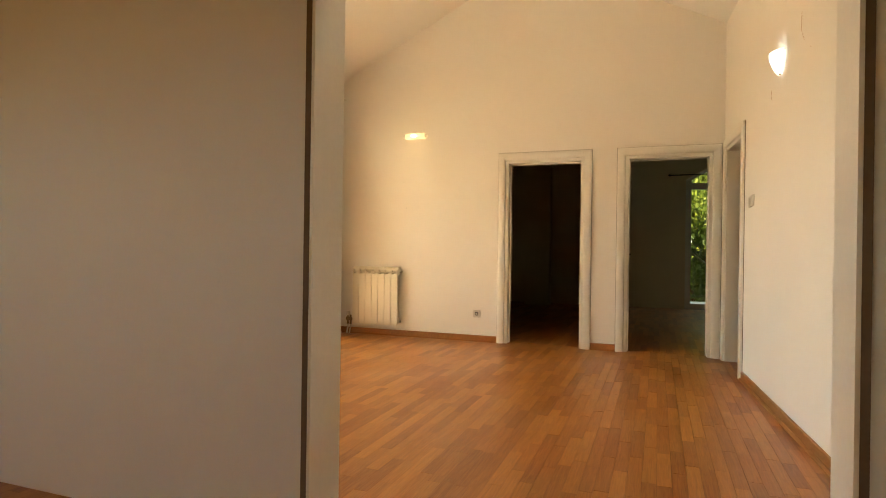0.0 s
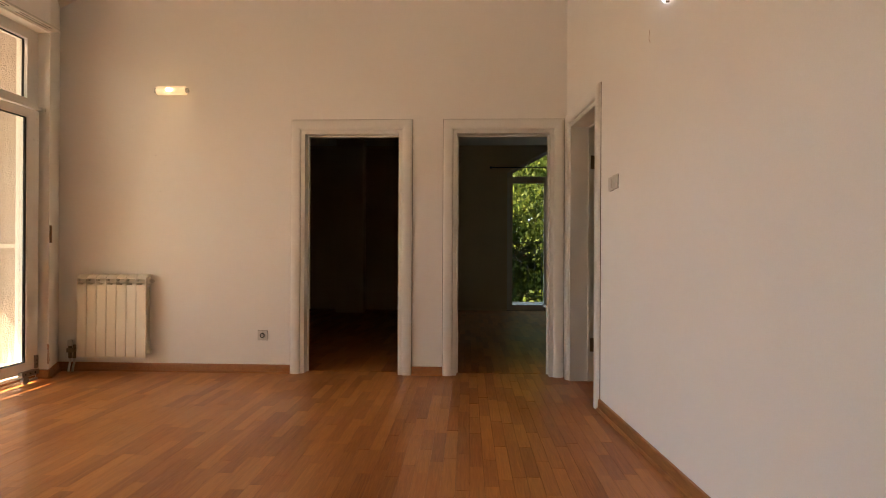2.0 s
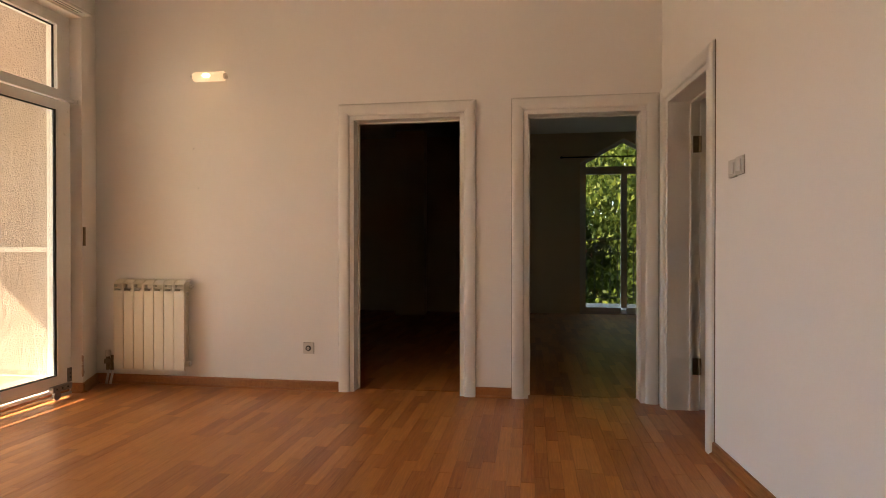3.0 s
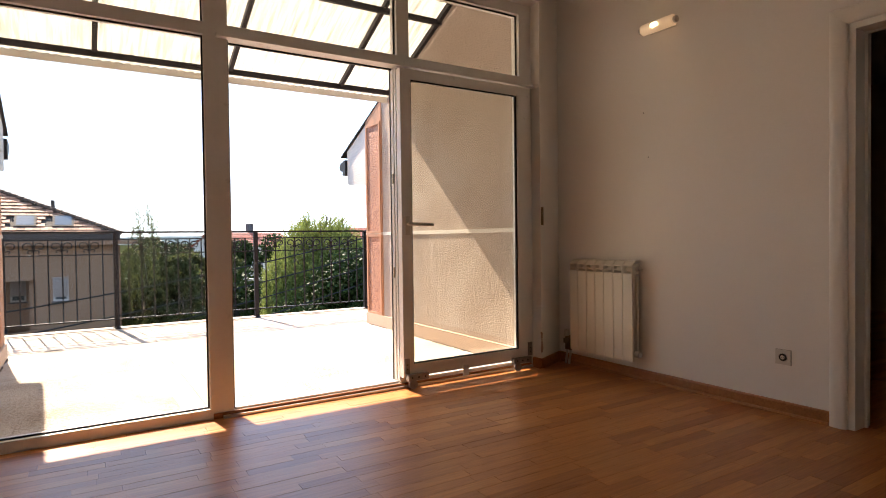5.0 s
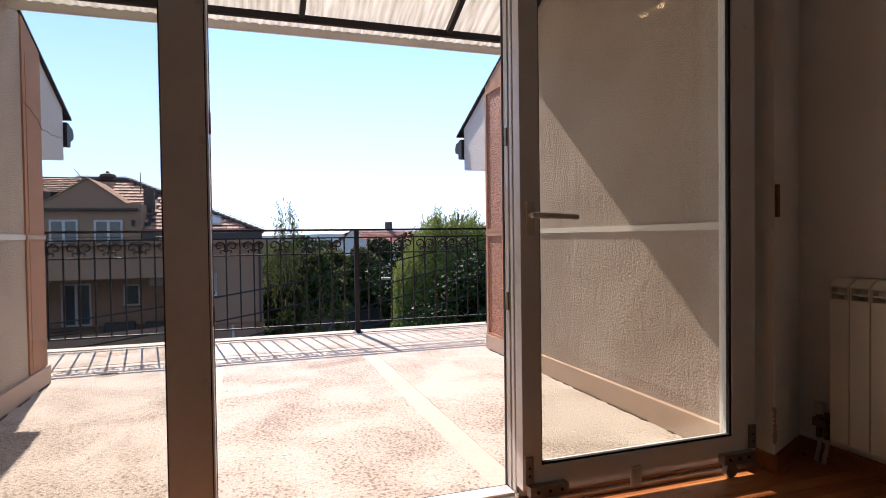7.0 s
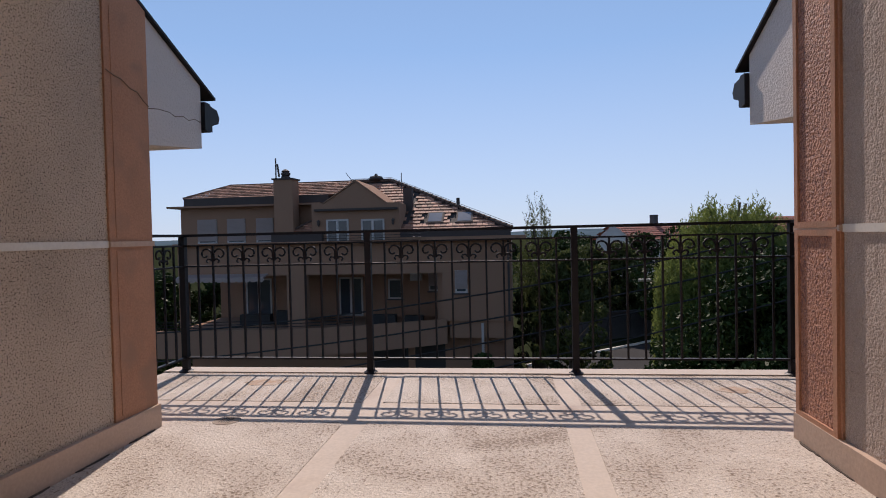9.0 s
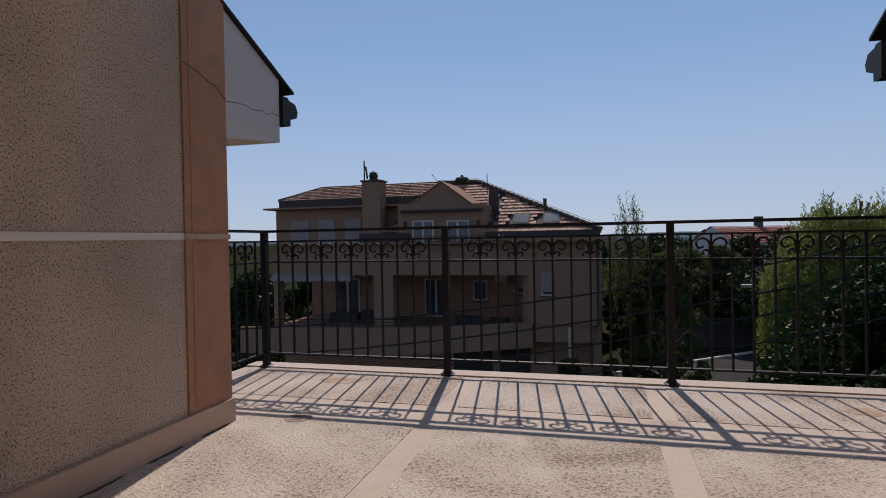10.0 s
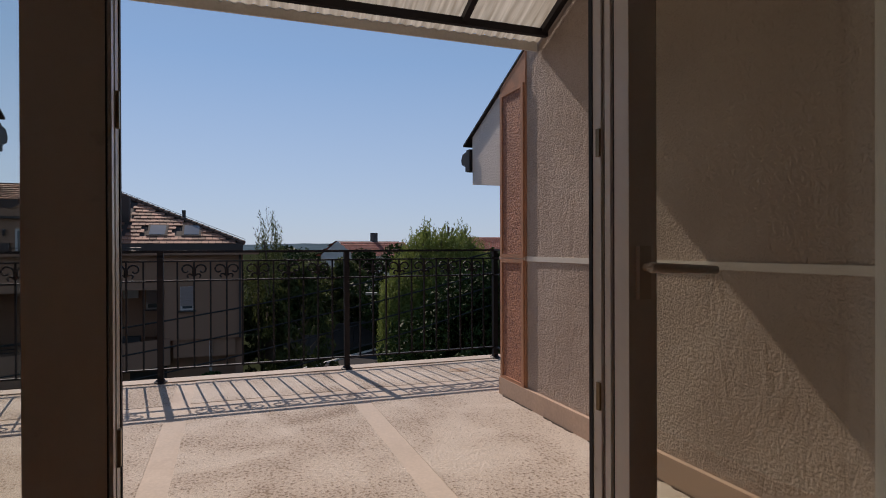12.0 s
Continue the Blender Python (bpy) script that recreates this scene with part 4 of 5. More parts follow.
def sconce():
    """Half-bowl glass shade that stands off the side wall."""
    m = SIDE @ Matrix.Translation((2.11, 0, 2.33)) @ Matrix.Scale(0.68, 4)
    lamp = thing("wall_light", "white glass half-bowl wall light with metal fittings, switched on", "lamp", at=m)
    bm = bmesh.new()
    n = 16
    rows = []
    for i in range(11):
        t = i / 10
        r = 0.145 * math.sin(math.pi * (0.06 + 0.44 * t)) ** 0.85
        z = -0.125 + 0.20 * t
        rows.append([bm.verts.new((1.0 * r * math.cos(math.pi * k / n), -0.014 - 0.62 * r * math.sin(math.pi * k / n), z)) for k in range(n + 1)])
    for a, b in zip(rows, rows[1:]):
        for k in range(n):
            bm.faces.new((a[k], a[k + 1], b[k + 1], b[k]))
    bmesh.ops.solidify(bm, geom=bm.faces[:], thickness=0.004)
    shade = part("shade", bm, COOL_GLASS, lamp, "glowing white glass bowl", 0, True)
    block("back_plate", PLASTIC, lamp, -0.07, 0.07, -0.014, 0, -0.07, 0.06, bevel=0.004)
    for x, z in ((0.0, -0.128), (-0.135, 0.07), (0.135, 0.07)):
        bm = bmesh.new()
        lathe(bm, [(0.008, 0), (0.008, 0.02), (0.004, 0.024)], Matrix.Translation((x, -0.002, z)) @ Matrix.Rotation(radians(90), 4, "X"), 12)
        part("clip", bm, BRASS, lamp, "small metal clip")


sconce()

# hairline marks and nail holes on the walls
marks = thing("wall_marks", "small nail holes and hairline plaster cracks in the wall paint", "wall marks")
for x, z in ((-1.76, 1.86), (-1.72, 1.55)):
    bm = bmesh.new()
    lathe(bm, [(0.004, 0), (0.003, 0.002)], Matrix.Translation((x, NORTH, z)) @ Matrix.Rotation(radians(90), 4, "X"), 8)
    part("nail_hole", bm, DARK, marks)
for pts in ([(2.55, 2.48), (2.54, 2.38), (2.60, 2.30)], [(1.86, 2.20), (1.85, 2.16), (1.87, 2.13)], [(2.72, 2.22), (2.73, 2.215)]):
    bm = bmesh.new()
    sweep(bm, [SIDE @ Vector((u, -0.0005, z)) for u, z in pts], 0.0009, 4)
    part("crack", bm, BASEBOARD, marks)

chips = random.Random(9)
for k in range(7):
    bm = bmesh.new()
    r = chips.uniform(0.006, 0.014)
    z = 0.13 + 0.022 * k
    ring = [(SILL_Y1 + 0.004 + r * math.cos(a) * chips.uniform(0.5, 1.2), z + 1.5 * r * math.sin(a) * chips.uniform(0.6, 1.2)) for a in [2 * math.pi * i / 9 for i in range(9)]]
    prism(bm, ring, "x", WEST - 0.006, WEST + 0.0015)
    part("plaster_chip", bm, PLINTH, marks)

# ---- bedroom window with balcony door ----
bed = thing("window_2", "white balcony door with a pointed top light and a curtain rod, trees outside", "window", kind="structure")
by0, by1 = BACK + 0.06, BACK + 0.13
for x0, x1, z0, z1 in ((1.62, 1.72, 0, 2.42), (2.88, 2.98, 0, 2.42), (2.27, 2.36, 0.1, 2.24), (1.72, 2.88, 2.24, 2.36), (1.72, 2.27, 0.0, 0.1), (2.36, 2.88, 0.0, 0.1)):
    block("frame", PVC, bed, x0, x1, by0, by1, z0, z1, bevel=0.006)
for pts in ([(1.62, 2.42), (2.30, 2.80), (2.30, 2.74), (1.72, 2.42)], [(2.98, 2.42), (2.30, 2.80), (2.30, 2.74), (2.88, 2.42)]):
    bm = bmesh.new()
    prism(bm, pts, "y", by0, by1)
    part("frame", bm, PVC, bed)
for x0, x1, z0, z1 in ((1.72, 2.27, 0.1, 2.24), (2.36, 2.88, 0.1, 2.24)):
    block("pane", GLASS, bed, x0, x1, by0 + 0.03, by0 + 0.036, z0, z1).visible_shadow = False
bm = bmesh.new()
prism(bm, [(1.72, 2.36), (2.88, 2.36), (2.88, 2.42), (2.30, 2.74), (1.72, 2.42)], "y", by0 + 0.03, by0 + 0.036)
part("pane", bm, GLASS, bed).visible_shadow = False
crod = thing("curtain_rod", "thin dark metal curtain rod over the balcony door", "curtain rod")
bm = bmesh.new()
rod(bm, (1.35, BACK - 0.08, 2.50), (3.25, BACK - 0.08, 2.50), 0.011, 10)
part("rod", bm, IRON, crod)
for x in (1.45, 3.15):
    bm = bmesh.new()
    rod(bm, (x, BACK - 0.08, 2.50), (x, BACK, 2.50), 0.008)
    part("bracket", bm, IRON, crod)
for x in (1.33, 3.27):
    bm = bmesh.new()
    lathe(bm, [(0.004, -0.025), (0.02, -0.01), (0.022, 0.005), (0.004, 0.025)], Matrix.Translation((x, BACK - 0.08, 2.50)) @ Matrix.Rotation(radians(90), 4, "Y"), 12)
    part("finial", bm, IRON, crod)


# ---- railings ----
def c_scroll(bm, cx, cz, side, y):
    """One scroll in the x-z plane: small curl at the foot, stem, and a large hook that curls outwards at the top."""
    def curl(ox, oz, r0, r1, a0, a1, n):
        return [(cx + side * (ox + (r0 + (r1 - r0) * i / n) * math.cos(a0 + (a1 - a0) * i / n)), y, cz + oz + (r0 + (r1 - r0) * i / n) * math.sin(a0 + (a1 - a0) * i / n)) for i in range(n + 1)]
    foot = curl(0.040, -0.046, 0.008, 0.030, radians(-430), radians(-180), 14)
    head = curl(0.064, 0.014, 0.055, 0.015, radians(178), radians(-150), 18)
    sweep(bm, foot + head, 0.0085, 6)


def railing(name, label, m, length, posts, scroll=True, corner=False):
    """Wrought-iron railing along local x: posts with base plates, rails, balusters, scroll frieze."""
    r = thing(name, label, "railing", at=m)
    for p in posts[1:] if corner else posts:
        post = block("post", IRON, r, p - 0.025, p + 0.025, -0.025, 0.025, 0.0, 1.165, bevel=0.003)
        bm = bmesh.new()
        lathe(bm, [(0.060, 0.0), (0.058, 0.012), (0.040, 0.022), (0.034, 0.035)], Matrix.Translation((p, 0, 0)), 16)
        part("base_plate", bm, IRON, post)
        bm = bmesh.new()
        box(bm, p - 0.029, p + 0.029, -0.029, 0.029, 1.163, 1.172)
        part("cap", bm, IRON, post)
    for z, h in ((1.150, 0.022), (1.068, 0.014), (0.893, 0.014), (0.115, 0.014)):
        d = 0.024 if z > 1.1 else 0.016
        block("rail", IRON, r, 0.026 if corner else 0, length, -d, d, z, z + h, bevel=0.003)
    for a, b in zip(posts, posts[1:]):
        n = max(1, 2 * round((b - a) / 0.272))
        for k in range(1, n):
            x = a + (b - a) * k / n
            block("baluster", IRON, r, x - 0.0075, x + 0.0075, -0.0075, 0.0075, 0.129, 1.070)
        if scroll:
            for k in range(2, n, 2):
                x = a + (b - a) * k / n
                bm = bmesh.new()
                c_scroll(bm, x, 0.985, 1, 0)
                c_scroll(bm, x, 0.985, -1, 0)
                part("scroll", bm, IRON, r, "pair of wrought scrolls", 0, True)
    return r


RX = -7.06
railing("railing", "black wrought-iron terrace railing with a scroll frieze", Matrix.Translation((RX, 3.085, TER_Z)) @ Matrix.Rotation(radians(90), 4, "Z"), 4.86, [0, 1.61, 3.26, 4.86])
railing("railing", "short side length of black wrought-iron terrace railing", Matrix.Translation((RX, 3.085, TER_Z)), 1.40, [0.0, 1.40], corner=True)
railing("railing", "short side length of black wrought-iron terrace railing", Matrix.Translation((RX, 7.945, TER_Z)), 1.40, [0.0, 1.40], corner=True)
railing("railing", "black wrought-iron balcony railing outside the bedroom", Matrix.Translation((0.9, BACK + 1.1, 0.05)), 3.2, [0, 1.6, 3.2])
bm = bmesh.new()
box(bm, 0.8, 4.3, BACK + 0.2, BACK + 1.25, -0.15, 0.05)
setting("balcony_floor", bm, SLAB, "small concrete balcony slab", "floor")

# ---- canopy over the terrace ----
canopy = thing("canopy", "weathered corrugated fibreglass terrace canopy on dark steel bars", "canopy")
CX0, CZ0, CX1 = -4.93, 2.612, -2.86


def can_z(x):
    return CZ0 + 0.44 * (x - CX0)


for y in (LEFT_Y + 0.05, 4.47, 5.59, 6.72, RIGHT_Y - 0.05):
    bm = bmesh.new()
    prism(bm, [(CX0, can_z(CX0)), (CX1, can_z(CX1)), (CX1, can_z(CX1) + 0.05), (CX0, can_z(CX0) + 0.05)], "y", y - 0.02, y + 0.02)
    part("rafter", bm, IRON, canopy, "dark steel bar", 0.003)
for x in (CX0, (CX0 + CX1) / 2, CX1 - 0.05):
    block("cross_bar", IRON, canopy, x, x + 0.04, LEFT_Y + 0.02, RIGHT_Y - 0.02, can_z(x) - 0.004, can_z(x) + 0.045, bevel=0.003)
bm = bmesh.new()
ys = np.linspace(LEFT_Y + 0.01, RIGHT_Y - 0.01, 420)
xs = np.linspace(CX0 - 0.13, CX1, 3)
grid = [[bm.verts.new((x, y, can_z(x) + 0.066 + 0.008 * math.sin(2 * math.pi * y / 0.076))) for y in ys] for x in xs]
for a, b in zip(grid, grid[1:]):
    for k in range(len(ys) - 1):
        bm.faces.new((a[k], a[k + 1], b[k + 1], b[k]))
block("edge_strip", BAND, canopy, CX0 - 0.146, CX0 - 0.131, LEFT_Y + 0.01, RIGHT_Y - 0.01, can_z(CX0 - 0.13) + 0.005, can_z(CX0 - 0.13) + 0.072, bevel=0.002, label="pale edge strip of the sheet")
part("sheet", bm, SHEET, canopy, "corrugated fibreglass sheet with dirt streaks", 0, True)

# ---- outside: ground, road, far hills ----
GROUND = -6.2
bm = bmesh.new()
for q in ([(-3000, -3000), (60, -3000), (60, 3000), (-3000, 3000)],):
    bm.faces.new([bm.verts.new((x, y, GROUND)) for x, y in q])
setting("ground", bm, GRASS, "dry grass and earth round the houses", "ground")
bm = bmesh.new()
box(bm, -34, -15, 6.6, 10.2, GROUND, GROUND + 0.05)
box(bm, -18.5, -13.0, -40, 40, GROUND, GROUND + 0.045)
prism(bm, [(-34.4, 6.5), (-50.0, 24.0), (-45.5, 28.0), (-34.0, 15.2), (-29.0, 10.2), (-29.0, 6.5)], "z", GROUND, GROUND + 0.055)
setting("road", bm, ASPHALT, "grey asphalt side street between the gardens", "road")
STREET = Matrix.Translation((-34.4, 6.5, GROUND)) @ Matrix.Rotation(math.atan2(17.5, -15.6), 4, "Z")
bm = bmesh.new()
box(bm, 0.0, 23.0, 0.0, 0.15, 0.0, 0.16, m=STREET)
setting("kerb", bm, BAND, "pale concrete kerb along the side street", "kerb", 0.03)
gw = thing("garden_wall", "grey rendered garden wall behind the street", "wall", at=Matrix.Translation((-41.4, 8.6, GROUND)) @ Matrix.Rotation(math.atan2(6.1, -2.9), 4, "Z"))
for k in range(4):
    block("panel", BAND_GREY, gw, 1.9 * k, 1.9 * k + 1.86, -0.1, 0.1, 0.0, 1.75, bevel=0.02)
block("coping", BAND_GREY, gw, -0.1, 7.7, -0.17, 0.17, 1.75, 1.87, bevel=0.02)


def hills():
    """Low wooded hills on the horizon, blue haze put into their colour."""
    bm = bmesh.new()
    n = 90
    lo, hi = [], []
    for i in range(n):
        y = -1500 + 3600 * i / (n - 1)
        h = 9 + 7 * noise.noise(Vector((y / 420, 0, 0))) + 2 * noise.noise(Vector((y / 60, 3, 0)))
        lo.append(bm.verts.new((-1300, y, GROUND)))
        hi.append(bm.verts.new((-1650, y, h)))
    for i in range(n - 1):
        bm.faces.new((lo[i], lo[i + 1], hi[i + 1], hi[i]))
    setting("backdrop", bm, HILL, "low wooded hills on the horizon, blue haze put into their colour", "hill")


hills()


# ---- house across the street ----
def tiles(bm, origin, along, up, length, rise, row=0.33, col=0.24, cut=None):
    """Courses of roof tiles on a plane: each tile a tilted slab, laid along 'along', rows going up 'up'."""
    along, up = Vector(along).normalized(), Vector(up).normalized()
    nrm = along.cross(up).normalized()
    if nrm.z < 0:
        nrm = -nrm
    o = Vector(origin)
    for j in range(int(rise / row)):
        for i in range(int(length / col) + 1):
            u0, v0 = i * col + (0.5 * col if j % 2 else 0), j * row
            if cut and not cut(u0 + col / 2, v0 + row / 2):
                continue
            lift = 0.035
            a = o + along * u0 + up * v0
            q = [a + nrm * (0.05 + lift), a + along * (col * 0.94) + nrm * (0.05 + lift), a + along * (col * 0.94) + up * row + nrm * 0.05, a + up * row + nrm * 0.05]
            t = [bm.verts.new(p) for p in q]
            f = [bm.verts.new(p - nrm * lift) for p in q[:2]]
            bm.faces.new(t)
            bm.faces.new((f[0], f[1], t[1], t[0]))


def house_window(house, x, y, w, z0, z1, leaves=2, shutter=0.0, sill=True):
    """Window on a facade that faces +x."""
    win = thing("window", "", "")
    for key in list(win.keys()):
        del win[key]
    win.parent = house
    t = 0.07
    bm = bmesh.new()
    for a, b, c, d in ((y, y + t, z0, z1), (y + w - t, y + w, z0, z1), (y + t, y + w - t, z0, z0 + t), (y + t, y + w - t, z1 - t, z1)):
        box(bm, x, x + 0.05, a, b, c, d)
    for k in range(1, leaves):
        c = y + w * k / leaves
        box(bm, x, x + 0.05, c - 0.05, c + 0.05, z0 + t, z1 - t)
    part("frame", bm, WHITE_FRAME, win)
    for k in range(leaves):
        a = y + w * k / leaves + 0.06
        block("pane", PANE, win, x + 0.012, x + 0.02, a, a + w / leaves - 0.12, z0 + t, z1 - t)
    if shutter:
        bm = bmesh.new()
        prof, zt = [(x + 0.052, z1)], z1
        while zt > z1 - (z1 - z0) * shutter:
            prof += [(x + 0.068, zt - 0.004), (x + 0.068, zt - 0.05), (x + 0.056, zt - 0.054)]
            zt -= 0.054
        prism(bm, prof + [(x + 0.052, zt)], "y", y + 0.01, y + w - 0.01)
        part("roller_shutter", bm, SHUTTER, win, "pale roller shutter")
    if sill:
        block("sill", HOUSE_DARK, win, x, x + 0.12, y - 0.06, y + w + 0.06, z0 - 0.06, z0)


def far_house():
    house = thing("apartment_house", "beige rendered apartment house with tiled roof, dormer and loggia", "house", at=Matrix.Translation((-26, 0, 0)))

    def wall(*dims):
        return block("wall", HOUSE, house, *dims)

    back = -12.0
    wall(-0.3, 0, -8.55, 5.76, -0.43, 0.88)
    wall(-0.3, 0, 2.94, 5.76, -2.4, -0.43)
    wall(-0.3, 0, -3.68, -2.80, -2.7, -0.43)
    wall(-0.3, -0.02, -8.55, -8.2, -2.7, -0.43)
    wall(-3.9, -3.6, -8.55, 2.94, -2.7, 0.6)
    wall(-3.6, -0.3, 2.70, 2.94, -2.7, -0.43)
    wall(back, -3.9, -8.55, -8.25, GROUND, 2.4)
    wall(back, -0.3, 5.46, 5.76, GROUND, 0.88)
    wall(back, back + 0.3, -8.25, 5.46, GROUND, 0.88)
    wall(-1.2, -0.9, -8.55, 5.46, GROUND, -2.75)
    wall(-3.6, -0.05, -8.55, 2.94, -2.85, -2.7)
    wall(-0.9, -0.1, 3.2, 5.46, -3.1, -2.4)
    block("loggia_ceiling", HOUSE, house, -3.9, -0.31, -8.2, 2.69, -0.43, -0.28)
    # eaves
    block("eave_slab", HOUSE, house, -0.9, 0.42, 0.9, 6.36, 0.90, 1.06, bevel=0.02)
    block("eave_slab", HOUSE, house, -0.9, 0.30, -8.6, 0.9, 0.88, 0.98, bevel=0.02)
    block("gutter_band", HOUSE_DARK, house, -0.5, 0.28, 1.3, 5.76, 1.06, 1.33, bevel=0.02, label="dark gutter band")
    block("low_roof", HOUSE_DARK, house, -0.9, 0.25, -4.2, -2.0, 0.98, 1.36, bevel=0.04, label="dark sheet-metal lean-to roof")
    # upper storey of the left wing
    block("upper_wall", HOUSE, house, -5.0, -1.0, -8.95, -2.2, 0.85, 2.62)
    block("eave_slab", HOUSE, house, -5.0, -0.55, -9.35, -2.3, 2.56, 2.64, bevel=0.02)
    block("gutter_band", HOUSE_DARK, house, -5.0, -0.72, -8.62, -2.0, 2.64, 2.98, bevel=0.02, label="dark gutter band")
    bm = bmesh.new()
    prism(bm, [(-8.6, 2.95), (-1.6, 2.95), (-1.6, 3.55), (-7.1, 3.55)], "x", -4.2, -1.75)
    part("roof_base", bm, HOUSE_DARK, house)
    bm = bmesh.new()
    tiles(bm, (-0.80, -8.7, 2.93), (0, 1, 0), (-0.95, 0, 0.62), 7.4, 1.16, 0.145, 0.24, lambda u, v: u > v * 1.5)
    tagged(part("roof_tiles", bm, CLAY, house, "weathered brown clay roof tiles"), kind="stuff")
    bm = bmesh.new()
    sweep(bm, [(-0.8, -8.7, 2.99), (-1.80, -6.95, 3.60), (-1.80, -1.2, 3.60)], 0.06, 8)
    part("ridge_tiles", bm, CLAY_DARK, house)
    # small tiled slope beside the dormer
    bm = bmesh.new()
    tiles(bm, (-0.1, -3.5, 1.36), (0, 1, 0), (-0.9, 0, 0.75), 1.2, 0.95, 0.16, 0.24, lambda u, v: u > v * 1.1)
    tagged(part("roof_tiles", bm, CLAY, house, "weathered brown clay roof tiles"), kind="stuff")
    bm = bmesh.new()
    sweep(bm, [(-0.1, -3.5, 1.42), (-0.75, -2.45, 2.0)], 0.06, 8)
    part("ridge_tiles", bm, CLAY_DARK, house)
    # right hip roof
    bm = bmesh.new()
    q = [bm.verts.new(p) for p in ((0.0, 5.80, 1.28), (-4.4, 0.0, 3.78), (-4.4, -2.0, 3.78), (0.0, -2.0, 1.28), (-8.8, 5.80, 1.28), (-8.8, -2.0, 1.28))]
    for f in ((0, 1, 2, 3), (0, 4, 1), (1, 4, 5, 2)):
        bm.faces.new([q[i] for i in f])
    part("roof_base", bm, HOUSE_DARK, house)
    bm = bmesh.new()
    up = Vector((-4.4, 0, 2.5))

    def keep(u, v):
        y = -2.0 + u
        flue = 1.25 < y < 1.62 and v > 0.6
        lights = 0.55 < v < 1.55 and (2.25 < y + 0.18 * v < 2.95 or 3.4 < y + 0.18 * v < 4.15)
        return u < 7.75 - v * 1.146 and not flue and not lights
    tiles(bm, (0.0, -2.0, 1.28), (0, 1, 0), up, 7.8, 5.0, 0.30, 0.25, keep)
    tagged(part("roof_tiles", bm, CLAY, house, "weathered brown clay roof tiles"), kind="stuff")
    n = 26
    for i in range(n):
        a = Vector((0.0, 5.80, 1.36)).lerp(Vector((-4.4, 0.0, 3.86)), i / n)
        b = Vector((0.0, 5.80, 1.36)).lerp(Vector((-4.4, 0.0, 3.86)), (i + 0.94) / n)
        bm = bmesh.new()
        rod(bm, a, b, 0.105, 8, 0.085)
        part("ridge_tile", bm, CLAY_DARK, house)
    bm = bmesh.new()
    rod(bm, (-4.4, 0.0, 3.86), (-4.4, -2.0, 3.86), 0.09, 8)
    part("ridge_tile", bm, CLAY_DARK, house)
    bm = bmesh.new()
    sweep(bm, [(0.05, 5.85, 1.50), (-4.4, 0.0, 3.99), (-4.4, -2.0, 3.97)], 0.010, 5)
    part("lightning_wire", bm, HOUSE_DARK, house)
    bm = bmesh.new()
    lathe(bm, [(0.24, 0), (0.36, 0.08), (0.30, 0.2), (0.1, 0.24), (0.05, 0.34)], Matrix.Translation((-4.4, -0.75, 3.86)), 12)
    part("roof_cap", bm, HOUSE_DARK, house)
    # skylights in the slope
    pitch = math.atan2(2.5, 4.4)
    for y in (2.78, 4.02):
        m = Matrix.Translation((-0.92, y - 0.18, 1.80)) @ Matrix.Rotation(pitch, 4, "Y")
        sl = block("skylight", HOUSE_DARK, house, -0.46, 0.46, -0.36, 0.36, 0.02, 0.10, bevel=0.01, m=m, label="roof window with a metal frame")
        block("pane", PANE_SKY, sl, -0.38, 0.38, -0.28, 0.28, 0.101, 0.107, m=m)
    # dormer with gable
    bm = bmesh.new()
    prism(bm, [(-2.50, 0.88), (1.24, 0.88), (1.24, 2.50), (0.66, 2.52), (-0.57, 3.42), (-1.90, 2.58), (-2.50, 2.58)], "x", -3.0, 0.03)
    part("dormer_wall", bm, HOUSE, house)
    block("cornice", HOUSE_DARK, house, 0.03, 0.24, -2.33, 1.16, 2.22, 2.31, bevel=0.02, label="dark cornice")
    for s, e, z in ((-1, -1.98, 2.53), (1, 0.74, 2.47)):
        bm = bmesh.new()
        prism(bm, [(-0.57, 3.43), (e, z), (e, z + 0.045), (-0.57, 3.49)], "x", -3.0, 0.09)
        part("gable_coping", bm, HOUSE, house)
    house_window(house, 0.03, -1.86, 0.95, 0.90, 1.87)
    house_window(house, 0.03, -0.38, 0.98, 0.90, 1.85)
    for y in (-2.18, 0.98):
        bm = bmesh.new()
        lathe(bm, [(0.02, -0.13), (0.06, -0.05), (0.055, 0.06), (0.09, 0.07), (0.02, 0.14)], Matrix.Translation((0.12, y, 1.72)), 8)
        part("wall_lantern", bm, HOUSE_DARK, house, "dark wall lantern")
    for z in (0.98, 1.08, 1.18):
        bm = bmesh.new()
        rod(bm, (0.6, -1.9, z), (0.6, 2.2, z), 0.012, 5)
        part("balcony_rail", bm, IRON, house)
    # chimney, aerials, flue
    chim = block("chimney", HOUSE, house, -0.70, 0.05, -4.12, -3.30, 1.2, 3.60, bevel=0.01, label="rendered chimney stack")
    block("cap", HOUSE_DARK, chim, -0.76, 0.11, -4.18, -3.24, 3.60, 3.66)
    bm = bmesh.new()
    lathe(bm, [(0.19, 0), (0.20, 0.10), (0.13, 0.12), (0.20, 0.17), (0.20, 0.26), (0.13, 0.28), (0.19, 0.33), (0.03, 0.42)], Matrix.Translation((-0.32, -3.72, 3.66)), 12)
    part("pot", bm, HOUSE_DARK, chim)
